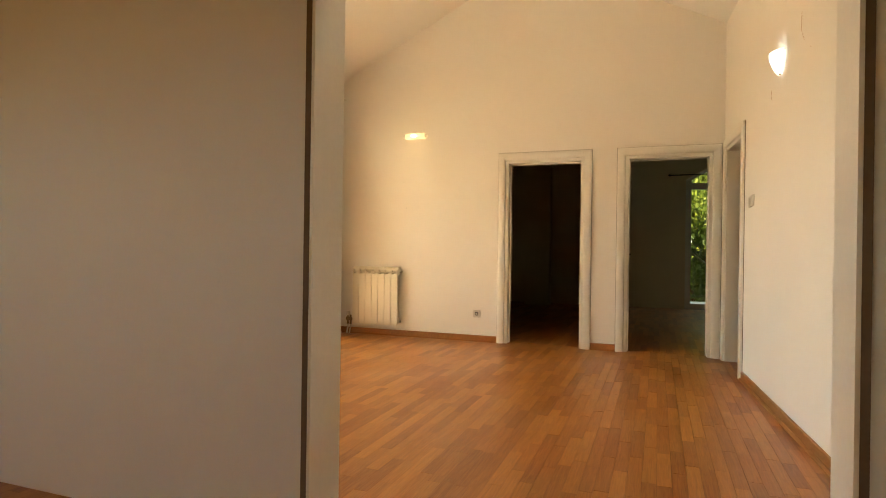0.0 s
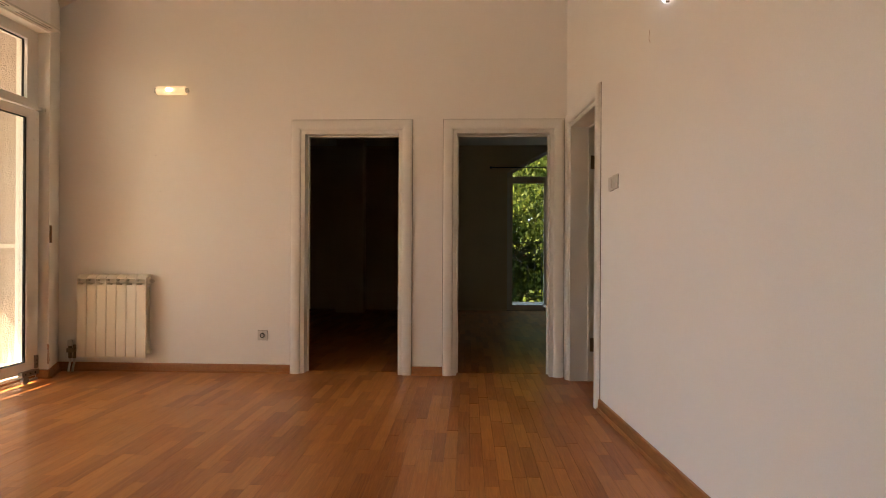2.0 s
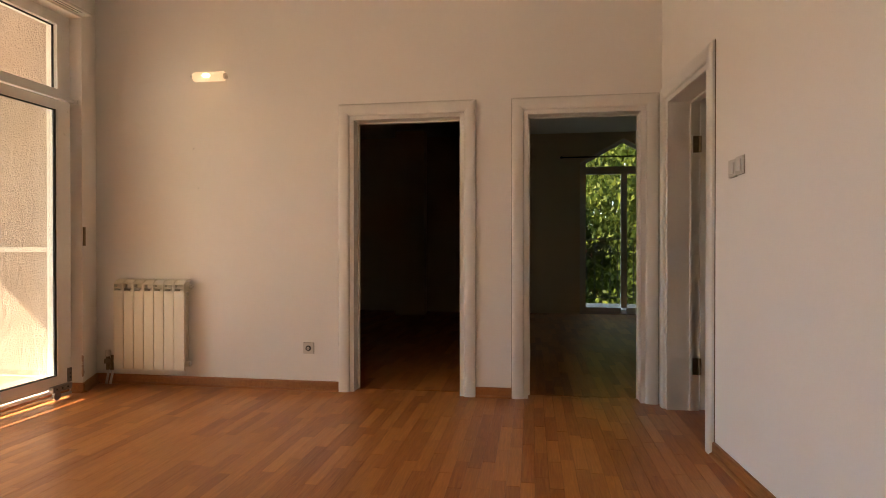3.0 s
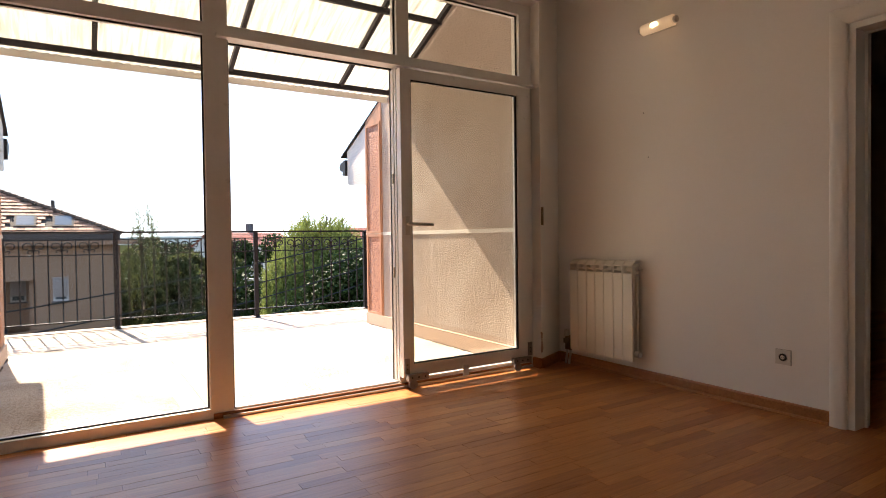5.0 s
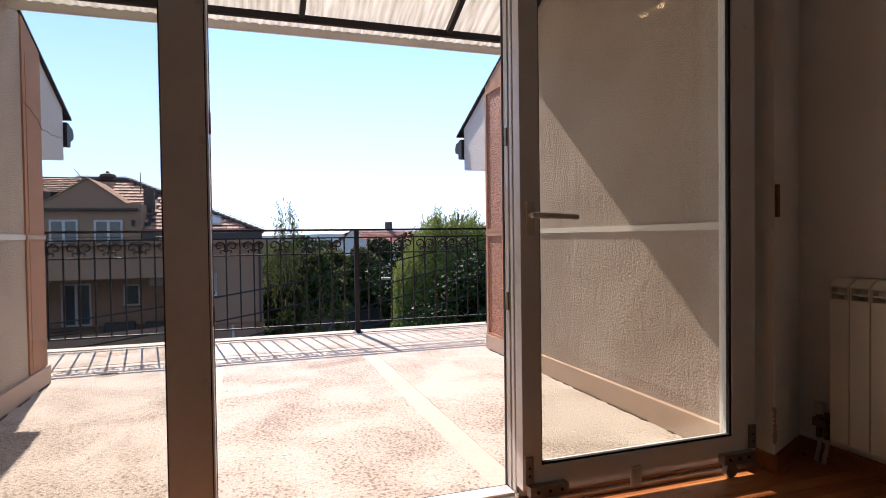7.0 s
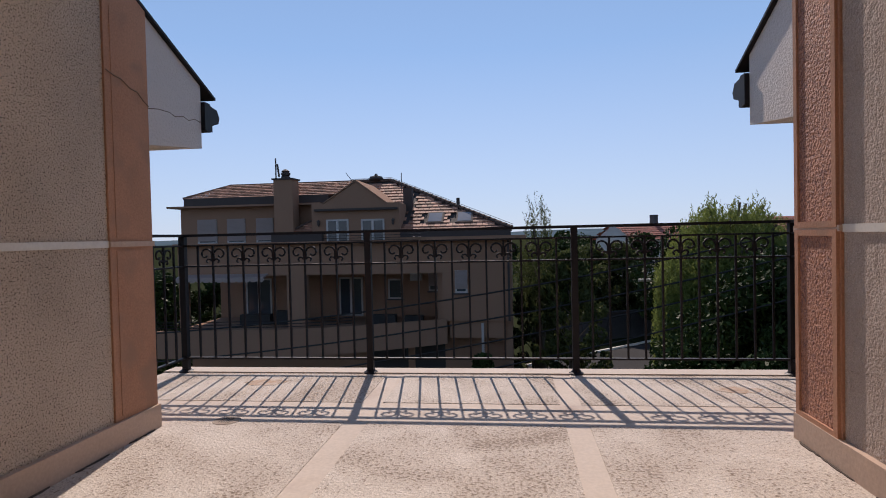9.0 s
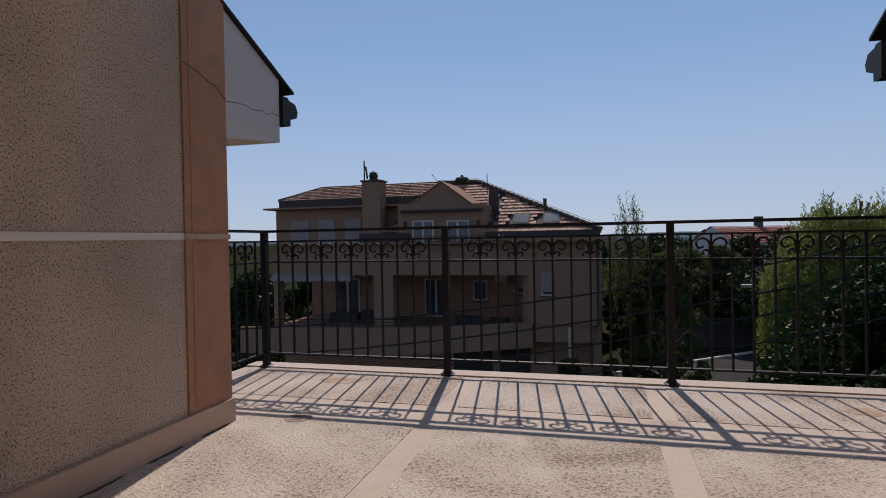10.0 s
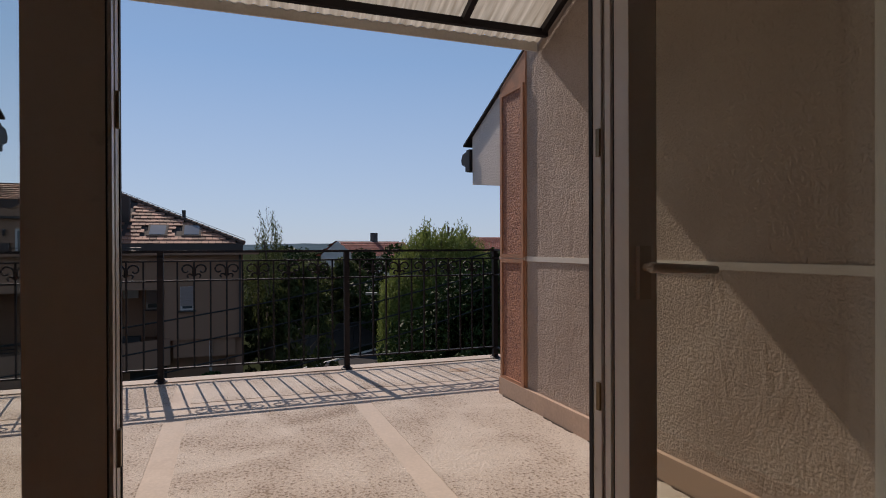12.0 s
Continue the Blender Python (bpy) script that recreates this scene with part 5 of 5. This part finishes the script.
    for a, b, r in (((-0.3, -4.14, 3.3), (-0.3, -4.14, 4.55), 0.03), ((-0.3, -4.0, 3.75), (-0.3, -4.07, 4.3), 0.04), ((-2.6, 0.85, 3.1), (-2.6, 0.85, 4.0), 0.02), ((-0.2, -0.75, 3.42), (-0.2, -1.05, 3.82), 0.014)):
        bm = bmesh.new()
        rod(bm, a, b, r, 6)
        part("aerial", bm, HOUSE_DARK, house)
    block("flue", HOUSE_DARK, house, -1.9, -1.5, 1.12, 1.50, 1.9, 3.22, bevel=0.01, label="dark metal flue")
    block("vent", HOUSE_DARK, house, -2.1, -1.98, 3.40, 3.54, 2.35, 2.75, label="small metal vent")
    # windows
    for y, w in ((-8.15, 0.92), (-6.75, 0.84), (-5.4, 0.80)):
        house_window(house, -1.0, y, w, 0.95, 2.05, 1, 0.86)
    house_window(house, 0.0, 3.47, 0.5, -1.25, -0.33, 1, 0.78)
    house_window(house, -3.6, -2.5, 1.15, -2.65, -0.80, 2, 0, False)
    house_window(house, -3.6, -0.10, 0.68, -1.85, -0.9, 1, 0)
    house_window(house, -3.6, 1.85, 0.55, -1.5, -0.55, 1, 0.7)
    house_window(house, -3.6, -7.2, 1.3, -2.6, -0.8, 2, 0, False)
    bm = bmesh.new()
    box(bm, -3.6, -3.35, 1.0, 1.55, -0.98, -0.55)
    lathe(bm, [(0.19, 0), (0.19, 0.03), (0.05, 0.035)], Matrix.Translation((-3.35, 1.25, -0.77)) @ Matrix.Rotation(radians(90), 4, "Y"), 16)
    part("air_conditioner", bm, WHITE_FRAME, house, "white outdoor air-conditioning unit")
    # awning with a scalloped valance
    bm = bmesh.new()
    prism(bm, [(-0.1, -0.32), (0.45, -0.46), (0.45, -0.52), (-0.1, -0.38)], "y", -8.4, -4.5)
    awn = part("awning", bm, SHUTTER, house, "pale folded awning")
    for k in range(13):
        bm = bmesh.new()
        y = -8.4 + 0.3 * k
        prism(bm, [(y, -0.50), (y + 0.3, -0.50), (y + 0.3, -0.62), (y + 0.22, -0.67), (y + 0.08, -0.67), (y, -0.62)], "x", 0.44, 0.455)
        part("valance", bm, SHUTTER, awn)
    # curved balcony parapet with a metal rail
    n = 30
    ring = []
    for i in range(n + 1):
        t = i / n
        x = 1.35 - 1.3 * t ** 3
        lift = 0.10 * t + 0.42 * max(0.0, t - 0.5) ** 1.2
        ring.append((x, -9.4 + 12.5 * t, lift))
    bm = bmesh.new()
    vs = [[bm.verts.new((x + dx, y, z)) for dx, z in ((0, -3.72 + 1.4 * l), (0.0, -2.58 + l), (-0.15, -2.58 + l), (-0.15, -3.72 + 1.4 * l))] for x, y, l in ring]
    for a, b in zip(vs, vs[1:]):
        for k in range(4):
            bm.faces.new((a[k], a[(k + 1) % 4], b[(k + 1) % 4], b[k]))
    part("parapet", bm, HOUSE, house)
    for dz in (0.10, 0.22, 0.34):
        bm = bmesh.new()
        sweep(bm, [(x - 0.07, y, -2.58 + dz + l) for x, y, l in ring[:22]], 0.016, 5)
        part("parapet_rail", bm, IRON, house)
    # garden furniture and plants on the loggia
    for y, w, h in ((-6.4, 1.4, 0.45), (-4.8, 0.6, 0.6), (-0.4, 1.1, 0.4), (1.1, 0.8, 0.35)):
        block("planter", DARK, house, -1.6, -1.2, y, y + w, -2.7, -2.7 + h, bevel=0.04, label="dark planter box")
    # near-black sheets on the solid wall stand for the shade in the openings
    for y0, y1, z1 in ((-0.4, 1.3, -3.3), (1.6, 2.9, -3.2)):
        block("entry_shade_panel", DARK, house, -0.9, -0.88, y0, y1, GROUND, z1, label="dark panel with the shade of a ground-floor opening")
    block("downpipe", WHITE_FRAME, house, -0.1, 0.0, 4.50, 4.60, GROUND, -2.5, label="white downpipe")
    block("downpipe", HOUSE_DARK, house, 0.0, 0.09, 5.60, 5.69, -2.4, 0.9, label="dark downpipe")
    return house


far_house()


# ---- small house with a red roof, far right ----
def gable_house(x, y, length, zr, ze, depth, label, turn=0):
    """House whose ridge runs along y, gable end at its left."""
    h = thing("house", label, "house", at=Matrix.Translation((x, y, 0)) @ Matrix.Rotation(radians(turn), 4, "Z"))
    bm = bmesh.new()
    prism(bm, [(0, GROUND), (0, ze), (-depth / 2, zr), (-depth, ze), (-depth, GROUND)], "y", 0, length)
    part("wall", bm, STUCCO_WHITE, h)
    bm = bmesh.new()
    up = Vector((-depth / 2, 0, zr - ze))
    tiles(bm, (0.35, -0.3, ze - 0.1), (0, 1, 0), up, length + 0.4, up.length + 0.2, 0.35, 0.3)
    part("roof_tiles", bm, RED_CLAY, h, "red clay roof tiles")
    up = Vector((depth / 2, 0, zr - ze))
    bm = bmesh.new()
    tiles(bm, (-depth - 0.35, -0.3, ze - 0.1), (0, 1, 0), up, length + 0.4, up.length + 0.2, 0.5, 0.5)
    part("roof_tiles", bm, RED_CLAY, h, "red clay roof tiles")
    block("chimney", BAND_GREY, h, -depth / 2 - 0.25, -depth / 2 + 0.25, length * 0.55, length * 0.55 + 0.5, zr - 0.4, zr + 0.8)
    return h


RED_CLAY = material("red_clay_tile", (0.30, 0.09, 0.06), 0.85, spread=0.15, grain=10, per_island=0.3)
gable_house(-52, 15.6, 7.5, 1.75, 0.45, 5, "white house with a red tiled roof behind the trees", 28)
gable_house(-60, -20.0, 12, 0.6, -1.2, 9, "pale low house beyond the street")
gable_house(-70, 34.0, 14, 2.5, 0.6, 8, "distant house with a low red roof behind the trees")


# ---- trees ----
def leaves(rng, centres, radii, count, size, droop=0.0, flat=0.5):
    """Corner points of many small leaves scattered over clumps."""
    k = rng.integers(0, len(centres), count)
    d = rng.normal(size=(count, 3))
    d /= np.linalg.norm(d, axis=1)[:, None]
    rad = radii[k] * rng.uniform(0.45, 1.05, count) ** 0.5
    p = centres[k] + d * rad[:, None] * np.array([1, 1, 0.85])
    a = rng.normal(size=(count, 3))
    a[:, 2] -= droop * 2
    a /= np.linalg.norm(a, axis=1)[:, None]
    b = np.cross(a, rng.normal(size=(count, 3)))
    b /= np.linalg.norm(b, axis=1)[:, None] + 1e-9
    s = size * rng.uniform(0.6, 1.3, count)[:, None]
    v = np.stack([p - a * s, p + b * s * flat, p + a * s, p - b * s * flat], 1).reshape(-1, 3)
    return v


def leaf_mesh(name, v, mat, parent, label=""):
    n = len(v) // 4
    me = bpy.data.meshes.new(name)
    me.from_pydata(v.tolist(), [], np.arange(4 * n).reshape(-1, 4).tolist())
    me.materials.append(mat)
    ob = new(name, me)
    ob.parent = parent
    return tagged(ob, label)


def tree(label, x, y, height, spread, seed, mat, count, leaf, base=0.0, lean=0.0, clumps=60, droop=0.0, low=0.2, category="tree", puff=(0.14, 0.3)):
    """Tapered trunk with limbs and a crown of small leaves in uneven clumps."""
    rng = np.random.default_rng(seed)
    t = thing("tree", label, category, at=Matrix.Translation((x, y, GROUND)))
    bm = bmesh.new()
    top = Vector((lean, 0.1, height * 0.8))
    rod(bm, (0, 0, 0), (lean * 0.4, 0, height * 0.4), 0.02 * height, 8, 0.013 * height)
    rod(bm, (lean * 0.4, 0, height * 0.4), top, 0.013 * height, 8, 0.003 * height)
    part("trunk", bm, BARK, t, "", 0, True)
    c, r = [], []
    for i in range(clumps):
        h = low + (1 - low) * rng.uniform(0, 1) ** 0.8
        wide = spread * math.sin(math.pi * min(1, 0.12 + 0.86 * (h - low) / (1 - low))) ** 0.7
        a = rng.uniform(0, 2 * math.pi)
        rr = wide * rng.uniform(0.35, 1.0)
        p = np.array([rr * math.cos(a) + lean * h, rr * math.sin(a), height * h])
        c.append(p)
        r.append(spread * rng.uniform(*puff))
        if i % 6 == 0:
            bm = bmesh.new()
            rod(bm, (lean * h * 0.6, 0, height * max(0.15, h - 0.18)), tuple(p), 0.005 * height, 5, 0.0015 * height)
            part("limb", bm, BARK, t)
    v = leaves(rng, np.array(c), np.array(r), count, leaf, droop)
    leaf_mesh("crown", v, mat, t)
    return t


def willow(label, x, y, height, spread, seed, mat, strands, leaf):
    """Weeping crown: long hanging strands of narrow leaves over a dome."""
    rng = np.random.default_rng(seed)
    t = thing("tree", label, "tree", at=Matrix.Translation((x, y, GROUND)))
    bm = bmesh.new()
    rod(bm, (0, 0, 0), (0.1, 0.1, height * 0.55), 0.3, 8, 0.18)
    part("trunk", bm, BARK, t, "", 0, True)
    vs = []
    for i in range(strands):
        a = rng.uniform(0, 2 * math.pi)
        q = rng.uniform(0.1, 1) ** 0.6
        px, py = spread * q * math.cos(a), spread * q * math.sin(a)
        top = height * (0.98 - 0.28 * q ** 2) + rng.normal() * 0.25
        length = rng.uniform(0.25, 0.75) * height * (0.4 + 0.6 * q)
        if i % 40 == 0:
            bm = bmesh.new()
            sweep(bm, [(0.1, 0.1, height * 0.5), (px * 0.4, py * 0.4, top * 0.86), (px, py, top)], 0.04, 5)
            part("limb", bm, BARK, t)
        m = int(length / (leaf * 0.55))
        s = np.linspace(0, 1, m)
        out = 0.18 * np.sin(s * 2 + rng.uniform(0, 6))
        p = np.stack([px * (1 + 0.06 * s) + out, py * (1 + 0.06 * s) + rng.normal(size=m) * 0.05, top - length * s], 1)
        d = rng.normal(size=(m, 3)) * 0.6
        d[:, 2] -= 1.0
        d /= np.linalg.norm(d, axis=1)[:, None]
        b = np.cross(d, rng.normal(size=(m, 3)))
        b /= np.linalg.norm(b, axis=1)[:, None]
        z = leaf * rng.uniform(0.7, 1.3, m)[:, None]
        vs.append(np.stack([p - d * z, p + b * z * 0.28, p + d * z, p - b * z * 0.28], 1).reshape(-1, 3))
    leaf_mesh("crown", np.concatenate(vs), mat, t)
    return t


LEAF_MID = leaf_material("leaf_mid", (0.014, 0.028, 0.007), (0.042, 0.072, 0.016), 0.08)
LEAF_WILLOW = leaf_material("leaf_willow", (0.13, 0.17, 0.045), (0.24, 0.28, 0.08))
LEAF_BIRCH = leaf_material("leaf_birch", (0.045, 0.06, 0.022), (0.11, 0.13, 0.045))
LEAF_SUNNY = leaf_material("leaf_sunny", (0.03, 0.055, 0.01), (0.14, 0.175, 0.03))
LEAF_RED = leaf_material("leaf_red", (0.20, 0.04, 0.03), (0.32, 0.08, 0.05))

tree("dense dark green broadleaf tree close to the terrace", -18.0, 12.8, 6.35, 3.3, 3, LEAF_MID, 95000, 0.08, clumps=230, low=0.06, puff=(0.12, 0.24))
willow("weeping willow with a light green dome of hanging strands", -22, 12.8, 8.2, 2.3, 5, LEAF_WILLOW, 1900, 0.06)
willow("slender birch with a thin open crown of hanging twigs", -30, 7.0, 9.3, 0.9, 7, LEAF_BIRCH, 46, 0.07)
tree("green garden tree beside the house", -27.5, 8.2, 6.4, 1.8, 8, LEAF_BIRCH, 16000, 0.09, clumps=110, low=0.1, droop=0.6, puff=(0.1, 0.22))
tree("low drooping garden tree against the side of the house", -31.5, 6.75, 5.4, 1.2, 21, LEAF_BIRCH, 14000, 0.08, clumps=100, low=0.02, droop=0.6, puff=(0.14, 0.28))
tree("round garden tree behind the street", -48, 15.5, 6.8, 2.6, 9, LEAF_MID, 14000, 0.13, clumps=60, low=0.1)
tree("dark hedge-like garden tree", -42, 17.0, 6.9, 3.6, 10, LEAF_MID, 14000, 0.16, clumps=70, low=0.05)
tree("low shrub at the foot of the house", -24.6, 4.6, 2.6, 1.1, 11, LEAF_MID, 6000, 0.08, clumps=30, low=0.02, category="shrub")
tree("leafy shrub by the street", -21.0, 7.6, 2.4, 1.2, 12, LEAF_MID, 6000, 0.08, clumps=30, low=0.02, category="shrub")
tree("sunlit yellow-green tree outside the bedroom balcony", 3.6, 20.4, 11.6, 4.4, 13, LEAF_SUNNY, 90000, 0.072, clumps=200, droop=0.7, low=0.5)
tree("yellow-green undergrowth outside the bedroom balcony", 3.9, 18.6, 7.4, 3.4, 17, LEAF_SUNNY, 14000, 0.075, clumps=60, droop=0.4, low=0.25, category="shrub")
# two trees added out of view to block sky light from the bedroom
tree("unseen dark tree added to keep sky light off the bedroom window", -2.4, 18.8, 11.5, 3.6, 15, LEAF_MID, 14000, 0.18, clumps=90, low=0.2)
tree("unseen dark tree added to keep sky light off the bedroom window", 9.2, 18.8, 11.5, 3.8, 16, LEAF_MID, 14000, 0.18, clumps=90, low=0.2)
tree("reddish shrub outside the bedroom balcony", 2.9, 21.5, 7.6, 2.0, 14, LEAF_RED, 5000, 0.12, clumps=30, low=0.4, category="shrub")
for i, (tx, ty, th, ts) in enumerate(((-46, 13.6, 6.2, 2.4), (-50, 9.6, 6.0, 2.4), (-48, 11.4, 6.2, 3.0), (-47, 9.4, 6.4, 2.6), (-34, 16.5, 6.6, 2.8), (-30, 18.5, 6.8, 2.8), (-58, 9.0, 6.4, 3.6), (-66, 13.0, 6.8, 4.0))):
    tree("dark green garden tree among the houses", tx, ty, th, ts, 60 + i, LEAF_MID if i % 2 else LEAF_BIRCH, 11000, 0.13, clumps=120, low=0.06, puff=(0.12, 0.24))
for i, (tx, ty) in enumerate(((-29, -11.6), (-33, -13.6), (-37, -12.2))):
    tree("dark garden tree beside the house", tx, ty, 5.4, 2.2, 90 + i, LEAF_MID, 9000, 0.13, clumps=90, low=0.05)
for i in range(6):
    tree("dark garden tree beyond the house", -48 - 7 * i, -12.5 - 4.0 * i, 5.6 + (i % 3) * 0.5, 3.2, 80 + i, LEAF_MID, 7000, 0.2, clumps=70, low=0.04)
for i in range(9):
    tree("distant rounded tree on the plain", -75 - 6 * i, -6 + 9.5 * i, 5.5 + (i * 7 % 4) * 0.6, 4.5, 30 + i, LEAF_MID, 5000, 0.3, clumps=40, low=0.02)

# ---- overhead cables ----
for (a, b, sag) in (((-14, -9, -1.0), (-14, 14, 1.75), 0.85), ((-14, -9, -1.75), (-14, 14, 1.30), 0.80), ((-14, -9, -2.6), (-14, 14, 1.0), 0.75), ((-14, -9, -3.5), (-14, 14, 0.6), 0.7)):
    c = thing("overhead_cable", "black overhead cable sagging across the street", "cable", "cables over the street")
    bm = bmesh.new()
    pts = []
    for i in range(25):
        t = i / 24
        p = Vector(a).lerp(Vector(b), t)
        p.z -= sag * 4 * t * (1 - t)
        pts.append(p)
    sweep(bm, pts, 0.017, 5)
    part("wire", bm, CABLE, c)

# ---- street lamp ----
sl = thing("street_lamp", "grey street lamp on a slim pole beside the trees", "street lamp", at=Matrix.Translation((-23.0, 11.3, GROUND)))
bm = bmesh.new()
rod(bm, (0, 0, 0), (0, 0, 5.2), 0.06, 8, 0.04)
sweep(bm, [(0, 0, 5.2), (0.1, -0.3, 5.5), (0.2, -0.9, 5.62)], 0.03, 6)
part("pole", bm, STEEL, sl)
bm = bmesh.new()
box(bm, 0.10, 0.28, -1.25, -0.85, 5.58, 5.67)
part("head", bm, STEEL, sl, "", 0.03)

# ---- terrace panels ----
for x0, x1 in ((-7.02, -6.22), (-5.80, -2.72)):
    for y0, y1 in ((2.96, 4.84), (4.985, 6.155), (6.29, 8.1)):
        if x0 > -6:
            y0, y1 = max(y0, LEFT_Y + 0.03), min(y1, RIGHT_Y - 0.03)
        block("washed_panel", AGGREGATE, terrace, x0, x1, y0, y1, TER_Z - 0.02, TER_Z + 0.003)
block("edge_coping", SLAB, terrace, -7.20, -7.03, 2.9, 8.25, TER_Z - 0.06, TER_Z + 0.012, bevel=0.006)

# floor drain and rusty stains
drain = thing("floor_drain", "worn round metal floor drain in the terrace", "drain", at=Matrix.Translation((-5.79, 4.10, TER_Z + 0.0)))
bm = bmesh.new()
lathe(bm, [(0.085, 0.0), (0.083, 0.005), (0.06, 0.006)], Matrix.Identity(4), 20)
part("rim", bm, JOINT_PALE, drain)
for k in range(5):
    block("slot", DARK, drain, -0.045, 0.045, -0.034 + 0.015 * k, -0.028 + 0.015 * k, 0.0058, 0.0068)



def stain(x, y, rx, ry, seed):
    """Thin irregular rusty film on the concrete."""
    rng = random.Random(seed)
    st = thing("rust_stain", "faint rusty ring stain on the terrace concrete", "stain", "stains on the terrace")
    bm = bmesh.new()
    n = 26
    top = [(x + rx * math.cos(2 * math.pi * k / n) * rng.uniform(0.8, 1.12), y + ry * math.sin(2 * math.pi * k / n) * rng.uniform(0.8, 1.12)) for k in range(n)]
    prism(bm, top, "z", TER_Z + 0.0042, TER_Z + 0.0052)
    part("film", bm, RUST, st)


RUST = material("rust_film", (0.40, 0.27, 0.19), 0.9, spread=0.3, grain=40, big=8, dark=(0.50, 0.40, 0.32), dark_scale=14, dark_low=0.45, dark_high=0.6)
stain(-6.72, 3.94, 0.10, 0.16, 1)
stain(-6.62, 7.40, 0.09, 0.15, 2)

# ---- parquet ----
PW, PL = 0.066, 0.46
rngp = random.Random(4)
cells = []


def lay(x0, x1, y0, y1):
    n = int((x1 - x0) / PW)
    for i in range(n + 1):
        xa = x0 + i * PW
        xb = min(xa + PW, x1)
        if xb - xa < 0.01:
            continue
        y = round(y0 - rngp.uniform(0, PL), 2)
        while y < y1:
            length = round(PL * rngp.choice((0.72, 0.9, 1.0, 1.0, 1.12)), 2)
            a, b = max(y, y0), min(y + length, y1)
            if b - a > 0.02:
                cells.append((xa, xb, a, b))
            y += length


lay(-2.55, 2.06, SOUTH0, NORTH + 0.12)
near, rest = [], []
for c in cells:
    (near if -0.55 < c[0] < 1.75 and 3.35 < c[2] < 6.1 and len(near) < 300 else rest).append(c)
shared = {}
for xa, xb, a, b in near:
    w, length = round(xb - xa, 3), round(b - a, 2)
    key = (w, length)
    if key not in shared:
        bm = bmesh.new()
        vs = box(bm, 0.0003, w - 0.0003, 0.0003, length - 0.0003, -0.006, 0.0)
        for v in vs:
            if v.co.z == 0.0:
                v.co.x += 0.0003 if v.co.x < w / 2 else -0.0003
                v.co.y += 0.0003 if v.co.y < length / 2 else -0.0003
        shared[key] = finish(bm, "plank", PLANK)
    ob = new("plank", shared[key])
    ob.parent = floor
    ob.location = (xa, a, rngp.uniform(-0.0004, 0.0004))
cells = rest
lay(-3.45, 4.4, NORTH + 0.125, BACK)
lay(2.06, 4.4, 5.3, NORTH + 0.12)
lay(-2.46, 2.2, -1.2, SOUTH0)
verts, faces = [], []
for xa, xb, a, b in cells:
    z = rngp.uniform(-0.0004, 0.0004)
    k = len(verts)
    g, h = 0.0003, 0.0006
    for q, e in ((-0.006, g), (z, h)):
        verts += [(xa + e, a + e, q), (xb - e, a + e, q), (xb - e, b - e, q), (xa + e, b - e, q)]
    faces += [(k + 4, k + 5, k + 6, k + 7)] + [(k + i, k + (i + 1) % 4, k + 4 + (i + 1) % 4, k + 4 + i) for i in range(4)]
me = bpy.data.meshes.new("planks")
me.from_pydata(verts, [], faces)
me.materials.append(PLANK_REST)
ob = new("planks", me)
ob.parent = floor
tagged(ob, kind="stuff")
